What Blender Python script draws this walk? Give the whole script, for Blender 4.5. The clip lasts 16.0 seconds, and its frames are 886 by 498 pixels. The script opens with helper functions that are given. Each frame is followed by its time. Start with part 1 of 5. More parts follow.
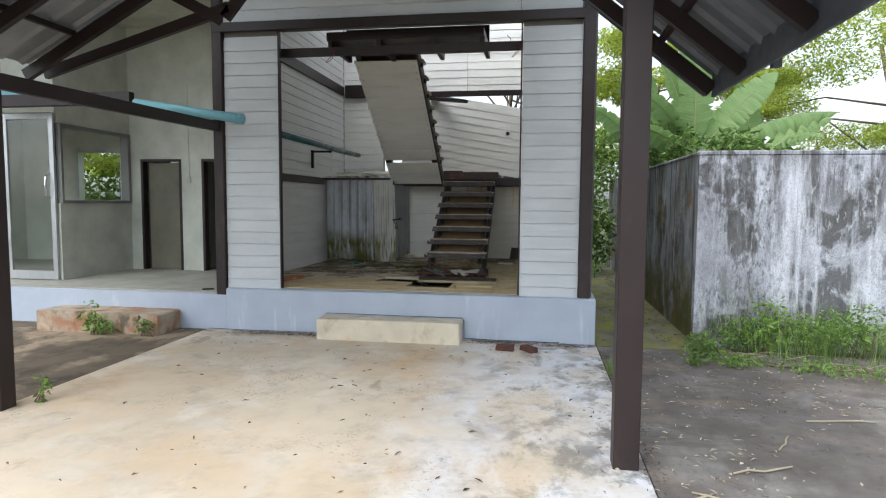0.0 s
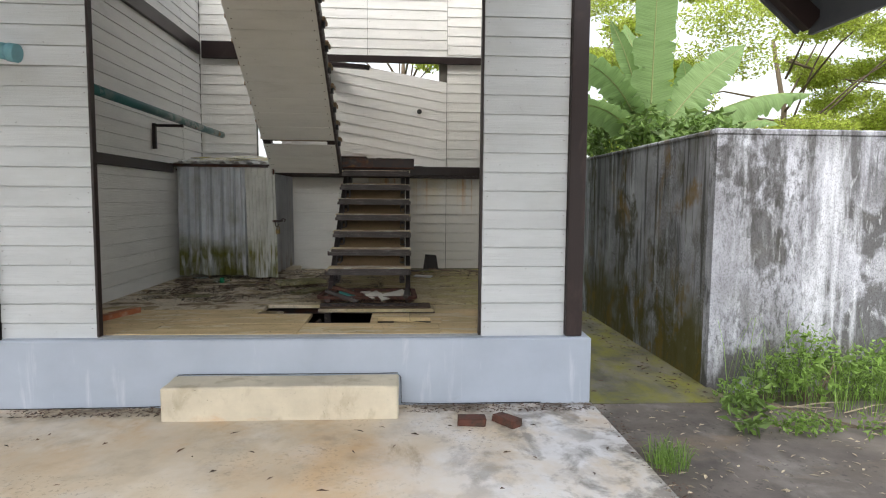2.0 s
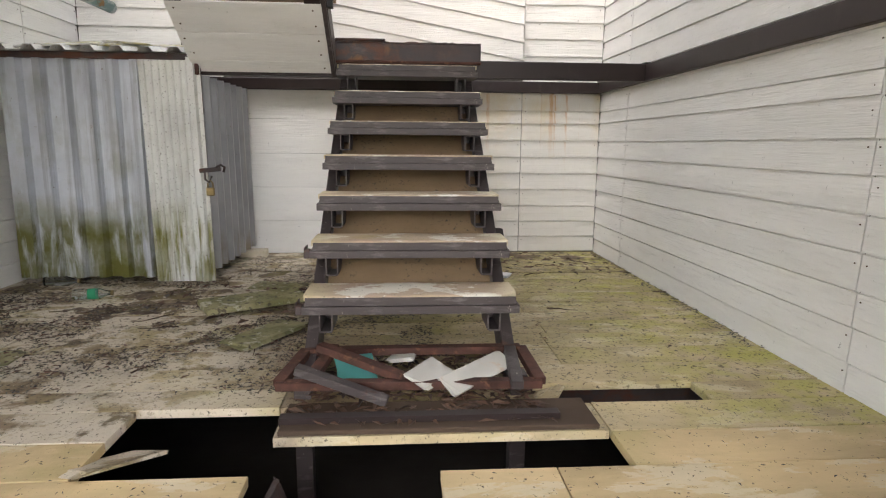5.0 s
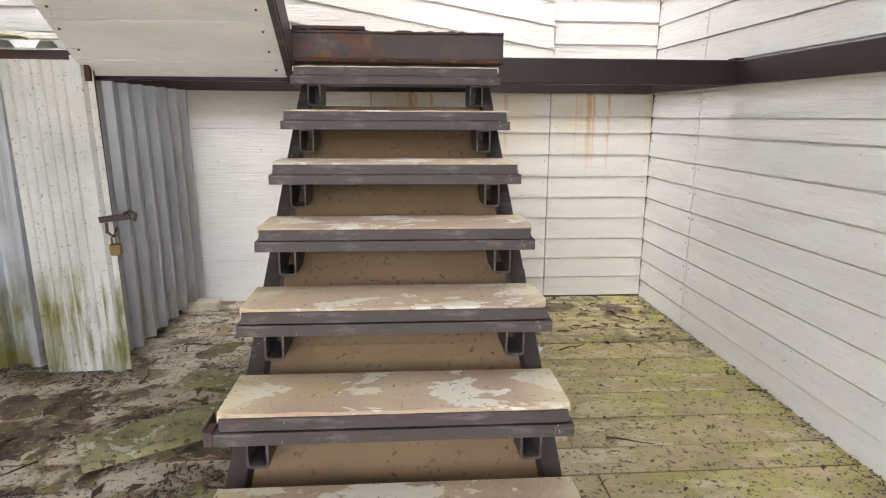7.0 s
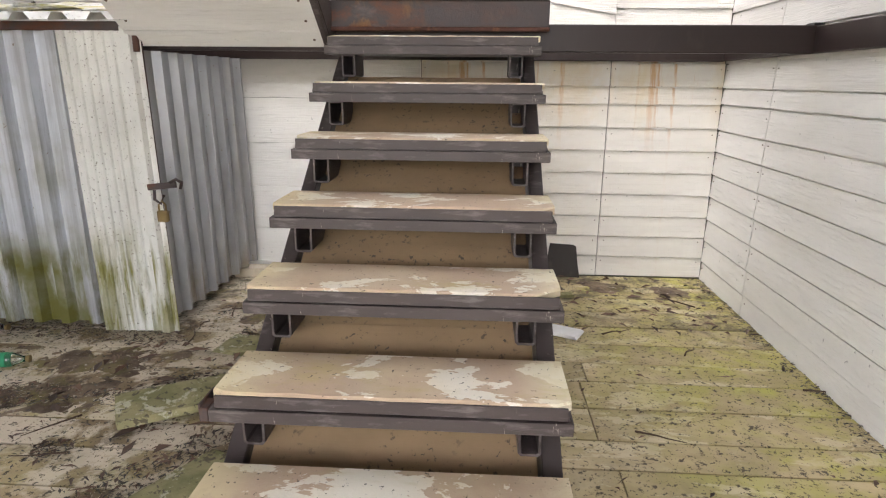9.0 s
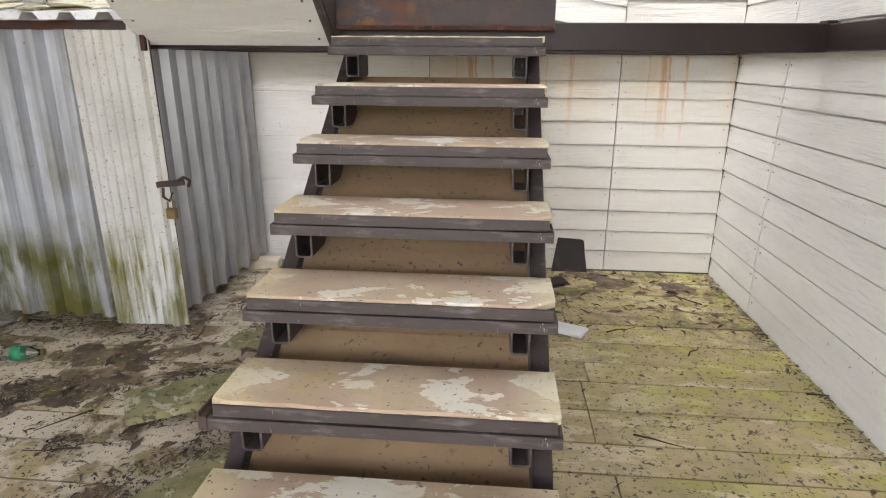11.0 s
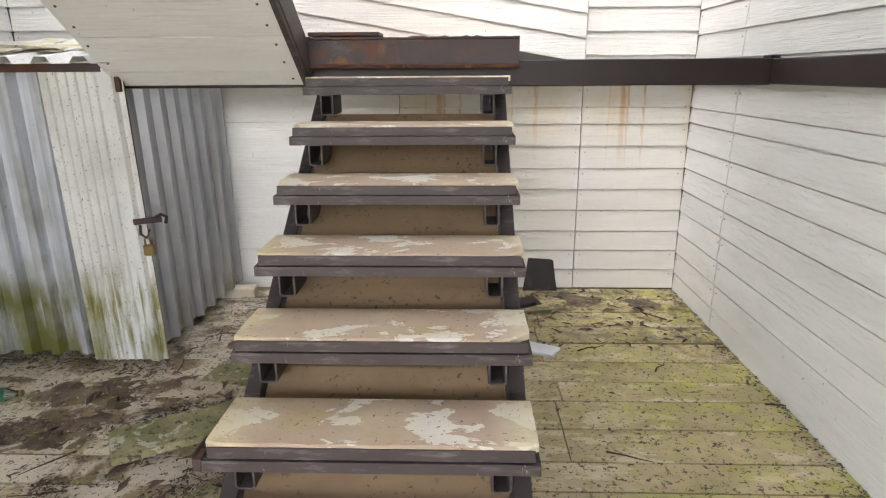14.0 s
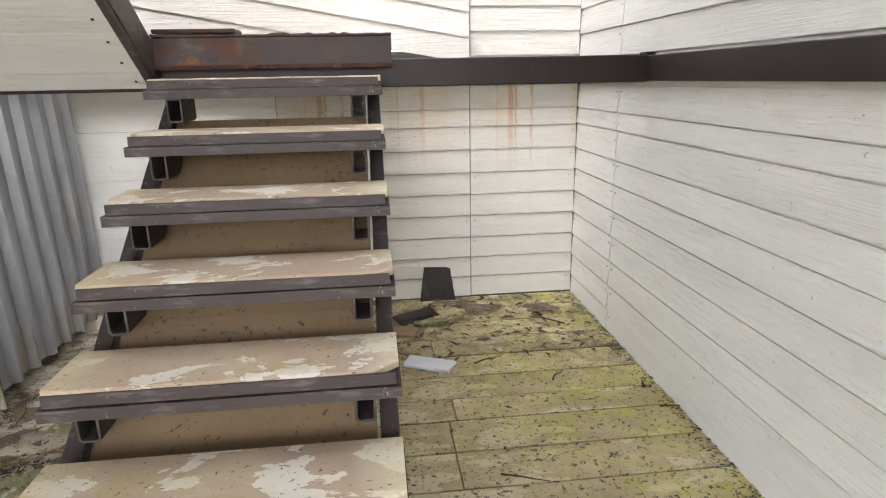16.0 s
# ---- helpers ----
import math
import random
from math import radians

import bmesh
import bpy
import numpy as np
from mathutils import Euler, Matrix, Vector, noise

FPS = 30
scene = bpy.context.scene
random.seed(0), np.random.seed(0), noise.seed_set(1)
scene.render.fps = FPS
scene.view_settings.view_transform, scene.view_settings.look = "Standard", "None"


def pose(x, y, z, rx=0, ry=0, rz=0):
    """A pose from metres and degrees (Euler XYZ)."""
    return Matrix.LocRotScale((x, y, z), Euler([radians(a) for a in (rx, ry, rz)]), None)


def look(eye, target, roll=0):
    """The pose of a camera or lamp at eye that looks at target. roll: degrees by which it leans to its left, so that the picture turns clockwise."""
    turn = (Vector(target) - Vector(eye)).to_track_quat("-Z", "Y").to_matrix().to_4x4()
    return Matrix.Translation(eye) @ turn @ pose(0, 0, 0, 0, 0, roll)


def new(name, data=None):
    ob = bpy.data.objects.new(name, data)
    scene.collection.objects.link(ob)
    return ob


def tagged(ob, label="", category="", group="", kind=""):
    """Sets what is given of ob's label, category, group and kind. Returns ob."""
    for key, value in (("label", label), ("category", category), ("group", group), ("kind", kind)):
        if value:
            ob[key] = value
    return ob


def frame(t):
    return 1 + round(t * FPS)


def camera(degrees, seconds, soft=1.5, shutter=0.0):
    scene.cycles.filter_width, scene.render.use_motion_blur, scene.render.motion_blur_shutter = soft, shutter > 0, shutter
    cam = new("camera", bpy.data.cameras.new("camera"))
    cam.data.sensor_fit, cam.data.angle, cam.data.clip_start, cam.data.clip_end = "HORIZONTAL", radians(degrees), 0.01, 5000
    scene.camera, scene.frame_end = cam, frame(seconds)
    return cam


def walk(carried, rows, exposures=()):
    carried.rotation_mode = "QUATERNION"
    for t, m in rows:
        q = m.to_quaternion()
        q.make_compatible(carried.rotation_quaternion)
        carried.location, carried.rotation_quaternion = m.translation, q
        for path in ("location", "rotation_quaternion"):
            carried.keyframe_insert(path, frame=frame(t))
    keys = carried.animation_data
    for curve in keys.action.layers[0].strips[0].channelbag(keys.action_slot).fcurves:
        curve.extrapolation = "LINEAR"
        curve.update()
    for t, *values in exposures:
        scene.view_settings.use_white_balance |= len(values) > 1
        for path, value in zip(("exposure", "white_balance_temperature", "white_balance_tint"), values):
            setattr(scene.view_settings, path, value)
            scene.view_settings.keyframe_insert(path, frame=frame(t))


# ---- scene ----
cam = camera(72.5, 16.0, soft=1.15)
PATH = [
    (0, (0.041, -0.448, 1.566), (-0.268, 1.522, 1.413), 0.4),
    (0.5, (-0.259, 0.025, 1.574), (-0.456, 2.009, 1.42), 0.4),
    (1, (-0.426, 0.623, 1.593), (-0.577, 2.611, 1.434), 0.3),
    (1.5, (-0.604, 1.214, 1.577), (-0.637, 3.207, 1.422), 0.4),
    (2, (-0.75, 1.853, 1.556), (-0.623, 3.842, 1.394), 0.5),
    (2.5, (-0.947, 2.508, 1.535), (-0.795, 4.496, 1.374), 0.5),
    (3, (-1.113, 3.244, 1.49), (-0.943, 5.228, 1.307), 0.5),
    (3.5, (-1.184, 3.896, 1.473), (-1.024, 5.881, 1.285), 0.5),
    (3.7, (-1.201, 4.139, 1.436), (-1.04, 6.123, 1.24), 0.5),
    (5.8, (-1.074, 6.478, 1.458), (-0.958, 8.435, 1.064), 0.5),
    (6, (-1.059, 6.605, 1.537), (-0.946, 8.564, 1.151), 0.5),
    (6.5, (-1.084, 6.816, 1.558), (-0.973, 8.771, 1.153), 0.3),
    (7, (-1.095, 6.972, 1.717), (-0.959, 8.921, 1.291), 0.3),
    (7.5, (-1.089, 7.019, 1.758), (-0.844, 8.954, 1.315), -0.1),
    (8, (-1.036, 7.03, 1.711), (-0.82, 8.959, 1.23), -0.1),
    (8.5, (-0.919, 7.057, 1.734), (-0.951, 8.989, 1.218), 0.2),
    (9, (-0.912, 7.048, 1.745), (-1.025, 8.972, 1.211), 0.5),
    (11.5, (-0.853, 7.063, 1.863), (-1.021, 8.964, 1.265), 0.4),
    (12, (-0.865, 7.031, 1.903), (-1.017, 8.935, 1.309), 0.1),
    (12.5, (-0.881, 7.0, 1.932), (-1.011, 8.908, 1.346), 0.0),
    (13, (-0.915, 6.987, 1.941), (-1.026, 8.9, 1.367), -0.1),
    (13.5, (-0.911, 6.978, 1.937), (-1.007, 8.895, 1.376), -0.4),
    (14, (-0.877, 6.989, 1.929), (-0.943, 8.909, 1.372), -0.4),
    (14.5, (-0.856, 7.009, 1.94), (-0.82, 8.934, 1.396), -0.5),
    (15, (-0.85, 7.025, 1.936), (-0.677, 8.943, 1.397), -0.6),
    (15.5, (-0.844, 7.052, 1.923), (-0.648, 8.97, 1.392), -0.7),
    (16, (-0.719, 7.183, 1.9), (-0.51, 9.097, 1.359), -1.1),
]
EXPOSE = [(0.0, 1.2, 6100, 7), (2.0, 1.48, 6600, 9), (3.5, 1.85, 7200, 11), (5.8, 3.22, 6500, 14), (9.0, 3.33, 6700, 15), (11.5, 3.28, 6600, 14), (16.0, 3.25, 6500, 13)]
walk(cam, [(t, look(eye, target, roll)) for t, eye, target, roll in PATH], EXPOSE)

# ---- world and light ----
world = bpy.data.worlds.new("world")
scene.world = world
world.use_nodes = True
wn = world.node_tree.nodes
sky = wn.new("ShaderNodeTexSky")
sky.sky_type, sky.sun_disc = "NISHITA", False
sky.sun_elevation, sky.sun_rotation = radians(57), radians(202)
sky.air_density, sky.dust_density, sky.ozone_density = 1.0, 3.0, 1.0
wn["Background"].inputs["Strength"].default_value = 0.15
soften = wn.new("ShaderNodeHueSaturation")
soften.inputs["Saturation"].default_value = 0.35
world.node_tree.links.new(sky.outputs[0], soften.inputs["Color"])
world.node_tree.links.new(soften.outputs[0], wn["Background"].inputs["Color"])
sun = new("sun", bpy.data.lights.new("sun", "SUN"))
sun.data.energy, sun.data.angle, sun.data.color = 0.55, radians(60), (1.0, 0.98, 0.95)
sun.matrix_world = look((-1.8, -4.5, 7.5), (0.0, 0.0, 0.0))


# ---- small tools ----
def box(bm, x0, x1, y0, y1, z0, z1, m=None, bevel=0.0):
    vs = [bm.verts.new((x, y, z)) for x in (x0, x1) for y in (y0, y1) for z in (z0, z1)]
    if m is not None:
        for v in vs:
            v.co = m @ v.co
    fs = [bm.faces.new([vs[i] for i in q]) for q in
          ((0, 1, 3, 2), (4, 6, 7, 5), (0, 4, 5, 1), (2, 3, 7, 6), (0, 2, 6, 4), (1, 5, 7, 3))]
    if bevel:
        es = list({e for f in fs for e in f.edges})
        bmesh.ops.bevel(bm, geom=es, offset=bevel, segments=1, affect="EDGES", profile=0.5)
    return vs


def beam(bm, p, q, w, h, bevel=0.0, up=(0, 0, 1)):
    """A bar of width w and height h from p to q."""
    p, q = Vector(p), Vector(q)
    d = q - p
    f = d.normalized()
    u = Vector(up)
    if abs(f.dot(u)) > 0.98:
        u = Vector((0, 1, 0))
    s = f.cross(u).normalized()
    u = s.cross(f).normalized()
    m = Matrix((s, f, u)).transposed().to_4x4()
    m.translation = p
    box(bm, -w / 2, w / 2, 0, d.length, -h / 2, h / 2, m, bevel)


def tube(bm, pts, r, seg=10, cap=True, r1=None):
    pts = [Vector(p) for p in pts]
    rings = []
    n = len(pts)
    for i, p in enumerate(pts):
        f = (pts[min(i + 1, n - 1)] - pts[max(i - 1, 0)]).normalized()
        a = f.cross(Vector((0, 0, 1)) if abs(f.z) < 0.9 else Vector((1, 0, 0))).normalized()
        b = f.cross(a)
        rr = r if r1 is None else r + (r1 - r) * i / (n - 1)
        rings.append([bm.verts.new(p + a * math.cos(k * math.tau / seg) * rr + b * math.sin(k * math.tau / seg) * rr) for k in range(seg)])
    for i in range(n - 1):
        for k in range(seg):
            f = bm.faces.new((rings[i][k], rings[i][(k + 1) % seg], rings[i + 1][(k + 1) % seg], rings[i + 1][k]))
            f.smooth = True
    if cap:
        bm.faces.new(rings[0][::-1])
        bm.faces.new(rings[-1])


def lathe(bm, profile, seg=16, m=None):
    """A turned body from (radius, height) pairs."""
    rings = []
    for r, z in profile:
        ring = [bm.verts.new((r * math.cos(k * math.tau / seg), r * math.sin(k * math.tau / seg), z)) for k in range(seg)]
        rings.append(ring)
        if m is not None:
            for v in ring:
                v.co = m @ v.co
    for a, b in zip(rings, rings[1:]):
        for k in range(seg):
            bm.faces.new((a[k], a[(k + 1) % seg], b[(k + 1) % seg], b[k])).smooth = True
    bm.faces.new(rings[0][::-1])
    bm.faces.new(rings[-1])


def mesh_of(name, bm, material):
    bmesh.ops.recalc_face_normals(bm, faces=bm.faces)
    me = bpy.data.meshes.new(name)
    bm.to_mesh(me)
    bm.free()
    me.materials.append(material)
    return me


def hang(ob, parent):
    ob.parent = parent
    m = Matrix.Identity(4)
    while parent is not None:
        m = parent.matrix_parent_inverse @ parent.matrix_basis @ m
        parent = parent.parent
    ob.matrix_parent_inverse = m.inverted()
    return ob


def part(name, bm, material, parent, label=""):
    ob = hang(new(name, mesh_of(name, bm, material)), parent)
    return tagged(ob, label)


def thing(name, bm, material, label, category, group="", kind=""):
    return tagged(new(name, mesh_of(name, bm, material)), label, category, group, kind)


def base(name, at, label, category, group="", kind=""):
    ob = new(name)
    ob.empty_display_size = 0.1
    ob.matrix_basis = pose(*at)
    return tagged(ob, label, category, group, kind)


def piece(name, me, m, parent, label=""):
    ob = new(name, me)
    hang(ob, parent)
    ob.matrix_basis = m
    return tagged(ob, label)


# ---- materials ----
def surface(name, colour, rough=0.7, metal=0.0, grain=(0, 0, 0), layers=(), bump=0.2, bump_scale=(60, 60, 60), jitter=0.0,
            mottle=0.12, mottle_scale=(2.5, 2.5, 2.5), spec=0.4, bump_dist=0.004):
    """A weathered surface: a base colour, a soft mottle, then layers (colour, scale xyz, low, high, detail, rough or None, z range or None, amount)."""
    ma = bpy.data.materials.new(name)
    ma.use_nodes = True
    nd, ln = ma.node_tree.nodes, ma.node_tree.links
    bsdf = nd["Principled BSDF"]
    tc = nd.new("ShaderNodeTexCoord")
    oi = nd.new("ShaderNodeObjectInfo")
    off = nd.new("ShaderNodeVectorMath")
    off.operation = "MULTIPLY_ADD"
    ln.new(oi.outputs["Random"], off.inputs[0])
    off.inputs[1].default_value = (17.3, 9.1, 5.7) if jitter else (0, 0, 0)
    ln.new(tc.outputs["Object"], off.inputs[2])

    def noise_at(scale, detail=6.0, rough_=0.6, shift=0.0, distort=0.0):
        mp = nd.new("ShaderNodeMapping")
        mp.inputs["Scale"].default_value = scale
        mp.inputs["Location"].default_value = (shift, shift * 0.7, shift * 1.3)
        ln.new(off.outputs[0], mp.inputs["Vector"])
        nz = nd.new("ShaderNodeTexNoise")
        nz.inputs["Scale"].default_value = 1.0
        nz.inputs["Detail"].default_value = detail
        nz.inputs["Roughness"].default_value = rough_
        nz.inputs["Distortion"].default_value = distort
        ln.new(mp.outputs[0], nz.inputs["Vector"])
        return nz.outputs["Fac"]

    def ramp(src, lo, hi, a=0.0, b=1.0):
        mr = nd.new("ShaderNodeMapRange")
        mr.inputs["From Min"].default_value, mr.inputs["From Max"].default_value = lo, hi
        mr.inputs["To Min"].default_value, mr.inputs["To Max"].default_value = a, b
        ln.new(src, mr.inputs["Value"])
        return mr.outputs["Result"]

    def mul(a, b):
        m = nd.new("ShaderNodeMath")
        m.operation = "MULTIPLY"
        ln.new(a, m.inputs[0])
        if isinstance(b, float):
            m.inputs[1].default_value = b
        else:
            ln.new(b, m.inputs[1])
        return m.outputs[0]

    def mix(fac, a, b):
        mx = nd.new("ShaderNodeMix")
        mx.data_type = "RGBA"
        ln.new(fac, mx.inputs["Factor"])
        for sock, v in ((mx.inputs["A"], a), (mx.inputs["B"], b)):
            if isinstance(v, tuple):
                sock.default_value = (*v, 1)
            else:
                ln.new(v, sock)
        return mx.outputs["Result"]

    dark = tuple(c * (1 - mottle * 2) for c in colour)
    light = tuple(min(1, c * (1 + mottle * 0.6)) for c in colour)
    col = mix(ramp(noise_at(mottle_scale, 5), 0.3, 0.7), dark, light)
    if jitter:
        col = mix(mul(oi.outputs["Random"], float(jitter)), col, tuple(c * 0.6 for c in colour))
    rgh = None
    sep = None
    for i, (lc, sc, lo, hi, det, lr, zr, amount) in enumerate(layers):
        f = ramp(noise_at(sc, det, 0.65, 3.1 * (i + 1), 0.3), lo, hi)
        if zr and zr[0] == "clouds":
            f = mul(f, ramp(noise_at(zr[1], 5, 0.6, 23.0 + i, 0.2), zr[2], zr[3]))
        elif zr:
            if sep is None:
                sep = nd.new("ShaderNodeSeparateXYZ")
                ln.new(nd.new("ShaderNodeNewGeometry").outputs["Position"], sep.inputs[0])
            f2 = nd.new("ShaderNodeMath")
            f2.operation = "ADD"
            ln.new(ramp(sep.outputs["XYZ".index(zr[2])], zr[0], zr[1], 0.0, 1.0), f2.inputs[0])
            nz = noise_at((3, 3, 3), 5, 0.6, 11.0 + i)
            ln.new(ramp(nz, 0.3, 0.7, -0.35, 0.35), f2.inputs[1])
            f2.use_clamp = True
            f = mul(f, f2.outputs[0])
        f = mul(f, float(amount))
        col = mix(f, col, lc)
        if lr is not None:
            mr = nd.new("ShaderNodeMix")
            mr.data_type = "FLOAT"
            ln.new(f, mr.inputs["Factor"])
            if rgh is None:
                mr.inputs["A"].default_value = rough
            else:
                ln.new(rgh, mr.inputs["A"])
            mr.inputs["B"].default_value = lr
            rgh = mr.outputs["Result"]
    ln.new(col, bsdf.inputs["Base Color"])
    if rgh is None:
        rgh = ramp(noise_at((9, 9, 9), 4, 0.6, 5.0), 0.3, 0.7, rough - 0.08, min(1, rough + 0.08))
    ln.new(rgh, bsdf.inputs["Roughness"])
    bsdf.inputs["Metallic"].default_value = metal
    bsdf.inputs["Specular IOR Level"].default_value = spec
    if bump:
        bp = nd.new("ShaderNodeBump")
        bp.inputs["Strength"].default_value = bump
        bp.inputs["Distance"].default_value = bump_dist
        ln.new(noise_at(bump_scale, 6, 0.65, 1.7, 0.4), bp.inputs["Height"])
        ln.new(bp.outputs[0], bsdf.inputs["Normal"])
    return ma


def leafy(name, colour, through_=0.35, var=0.5):
    ma = bpy.data.materials.new(name)
    ma.use_nodes = True
    nd, ln = ma.node_tree.nodes, ma.node_tree.links
    bsdf = nd["Principled BSDF"]
    geo = nd.new("ShaderNodeNewGeometry")
    hs = nd.new("ShaderNodeMix")
    hs.data_type = "RGBA"
    ln.new(geo.outputs["Random Per Island"], hs.inputs["Factor"])
    hs.inputs["A"].default_value = (*[c * (1 - var) for c in colour], 1)
    hs.inputs["B"].default_value = (*[min(1, c * (1 + var)) for c in colour], 1)
    ln.new(hs.outputs["Result"], bsdf.inputs["Base Color"])
    bsdf.inputs["Roughness"].default_value = 0.5
    tr = nd.new("ShaderNodeBsdfTranslucent")
    ln.new(hs.outputs["Result"], tr.inputs["Color"])
    ms = nd.new("ShaderNodeMixShader")
    ms.inputs[0].default_value = through_
    ln.new(bsdf.outputs[0], ms.inputs[1])
    ln.new(tr.outputs[0], ms.inputs[2])
    ln.new(ms.outputs[0], nd["Material Output"].inputs["Surface"])
    return ma


def glassy(name, tint=(0.9, 0.95, 0.93), rough=0.03):
    ma = bpy.data.materials.new(name)
    ma.use_nodes = True
    b = ma.node_tree.nodes["Principled BSDF"]
    b.inputs["Base Color"].default_value = (*tint, 1)
    b.inputs["Transmission Weight"].default_value = 1.0
    b.inputs["Roughness"].default_value = rough
    b.inputs["IOR"].default_value = 1.45
    return ma


GREEN, MOULD, RUST = (0.16, 0.17, 0.03), (0.035, 0.035, 0.03), (0.28, 0.12, 0.03)
m_board = surface("white_board", (0.82, 0.81, 0.77), 0.40, bump=0.75, bump_scale=(4.5, 60, 110), jitter=0.10, mottle=0.05, mottle_scale=(1.2, 4, 6),
                  layers=[((0.36, 0.34, 0.27), (2.0, 6, 9), 0.55, 0.9, 8, 0.7, None, 0.35),
                          (MOULD, (34, 34, 34), 0.68, 0.74, 4, None, None, 0.6)], bump_dist=0.010)
# Inner board paint again, with the cool sky light put into its colour.
m_board_out = surface("sky_tinted_outer_board", (0.57, 0.59, 0.60), 0.45, bump=0.7, bump_scale=(3.2, 60, 85), jitter=0.10, mottle=0.06, mottle_scale=(1.2, 4, 6),
                      layers=[((0.40, 0.41, 0.40), (1.2, 3, 1.5), 0.5, 0.75, 8, 0.7, None, 0.4),
                              (MOULD, (34, 34, 34), 0.68, 0.74, 4, None, None, 0.6)], bump_dist=0.0042)
m_nail = surface("rusty_nail_head", (0.10, 0.065, 0.04), 0.8, bump=0.0)
m_board_rust = surface("rust_streaked_board", (0.74, 0.72, 0.67), 0.40, bump=0.75, bump_scale=(4.5, 60, 110), mottle=0.05, mottle_scale=(1.2, 4, 6),
                       layers=[((0.66, 0.54, 0.33), (2.6, 3, 1.2), 0.46, 0.64, 7, None, (1.40, 1.75, "Z"), 0.6),
                               ((0.52, 0.25, 0.05), (13, 13, 0.6), 0.575, 0.65, 6, None, (1.30, 1.75, "Z"), 0.7),
                               (MOULD, (34, 34, 34), 0.68, 0.74, 4, None, None, 0.6)], bump_dist=0.0042)
# Kept dark: the shaded cavity behind the board joints is put into this colour.
m_back = surface("cavity_shade_backing", (0.15, 0.14, 0.12), 0.9)
m_plaster = surface("white_plaster", (0.56, 0.57, 0.50), 0.85, layers=[((0.42, 0.43, 0.33), (0.7, 0.7, 0.35), 0.5, 0.85, 7, None, None, 0.5)], bump=0.15)
m_plinth = surface("blue_plinth_paint", (0.40, 0.445, 0.52), 0.6, mottle=0.05, layers=[((0.66, 0.68, 0.70), (7, 7, 0.8), 0.60, 0.72, 6, None, None, 0.45),
                   ((0.62, 0.42, 0.20), (1.6, 3, 5), 0.72, 0.77, 4, None, None, 0.6), ((0.28, 0.29, 0.28), (4, 4, 9), 0.6, 0.8, 8, None, (0.12, 0.0, "Z"), 0.8)], bump=0.12)
m_plinth_top = surface("grey_ledge", (0.46, 0.48, 0.50), 0.7, layers=[((0.30, 0.28, 0.24), (5, 9, 5), 0.5, 0.75, 8, None, None, 0.6)], bump=0.3)
m_brown = surface("brown_gloss_paint", (0.024, 0.014, 0.013), 0.45, layers=[((0.07, 0.05, 0.047), (5, 5, 2.0), 0.58, 0.8, 8, 0.6, None, 0.5)], bump=0.12, bump_scale=(30, 30, 8))
m_post = surface("post_brown_paint", (0.028, 0.017, 0.016), 0.48, layers=[((0.10, 0.062, 0.056), (6, 6, 2.0), 0.56, 0.8, 8, 0.65, None, 0.55)], bump=0.15, bump_scale=(30, 30, 8))
m_steel = surface("stair_steel_paint", (0.056, 0.044, 0.042), 0.5, layers=[((0.19, 0.17, 0.16), (9, 9, 40), 0.54, 0.68, 8, 0.75, None, 0.55),
                  ((0.50, 0.47, 0.40), (38, 38, 9), 0.66, 0.69, 8, 0.8, None, 0.7),
                  ((0.16, 0.06, 0.025), (4, 4, 4), 0.66, 0.76, 7, 0.9, None, 0.7)], bump=0.25)
m_rusty = surface("rusted_steel", (0.055, 0.040, 0.038), 0.6, layers=[((0.11, 0.042, 0.022), (5, 5, 9), 0.48, 0.62, 8, 0.9, None, 0.9),
                  ((0.20, 0.14, 0.08), (3, 3, 6), 0.62, 0.72, 8, 0.9, None, 0.5)], bump=0.5)
m_rust = surface("flaking_rust", (0.10, 0.042, 0.029), 0.9, mottle=0.3, mottle_scale=(9, 9, 9), layers=[((0.06, 0.03, 0.022), (14, 14, 14), 0.46, 0.6, 8, None, None, 0.8), ((0.19, 0.09, 0.05), (22, 22, 22), 0.58, 0.66, 6, None, None, 0.6)], bump=0.6)
m_edge = surface("landing_steel", (0.055, 0.043, 0.044), 0.5, layers=[((0.17, 0.062, 0.026), (5, 5, 9), 0.42, 0.56, 12, 0.95, (-1.05, -1.40, "X"), 0.9), ((0.26, 0.15, 0.06), (11, 11, 6), 0.54, 0.64, 9, 0.95, (-1.15, -1.40, "X"), 0.7),
                 ((0.10, 0.04, 0.022), (8, 8, 20), 0.48, 0.60, 8, 0.9, (1.985, 1.96, "Z"), 0.8), ((0.16, 0.14, 0.13), (5, 5, 12), 0.58, 0.7, 8, None, None, 0.5)], bump=0.4)
m_tread = surface("worn_tread_board", (0.50, 0.375, 0.265), 0.55, mottle=0.06, layers=[((0.46, 0.36, 0.24), (3, 6, 6), 0.5, 0.7, 8, None, None, 0.5),
                  ((0.74, 0.70, 0.60), (4.6, 7, 7), 0.54, 0.55, 6, 0.7, None, 0.95),
                  ((0.72, 0.62, 0.38), (6, 6, 6), 0.34, 0.54, 10, 0.75, (-1.36, -1.53, "X"), 0.8), ((0.74, 0.67, 0.46), (5, 5, 5), 0.34, 0.54, 8, 0.75, (-0.82, -0.69, "X"), 0.8),
                  ((0.44, 0.38, 0.12), (3.0, 6, 6), 0.56, 0.72, 7, 0.8, None, 0.5), (MOULD, (75, 75, 75), 0.65, 0.685, 3, None, None, 0.85)],
                  bump=0.3, jitter=0.12)
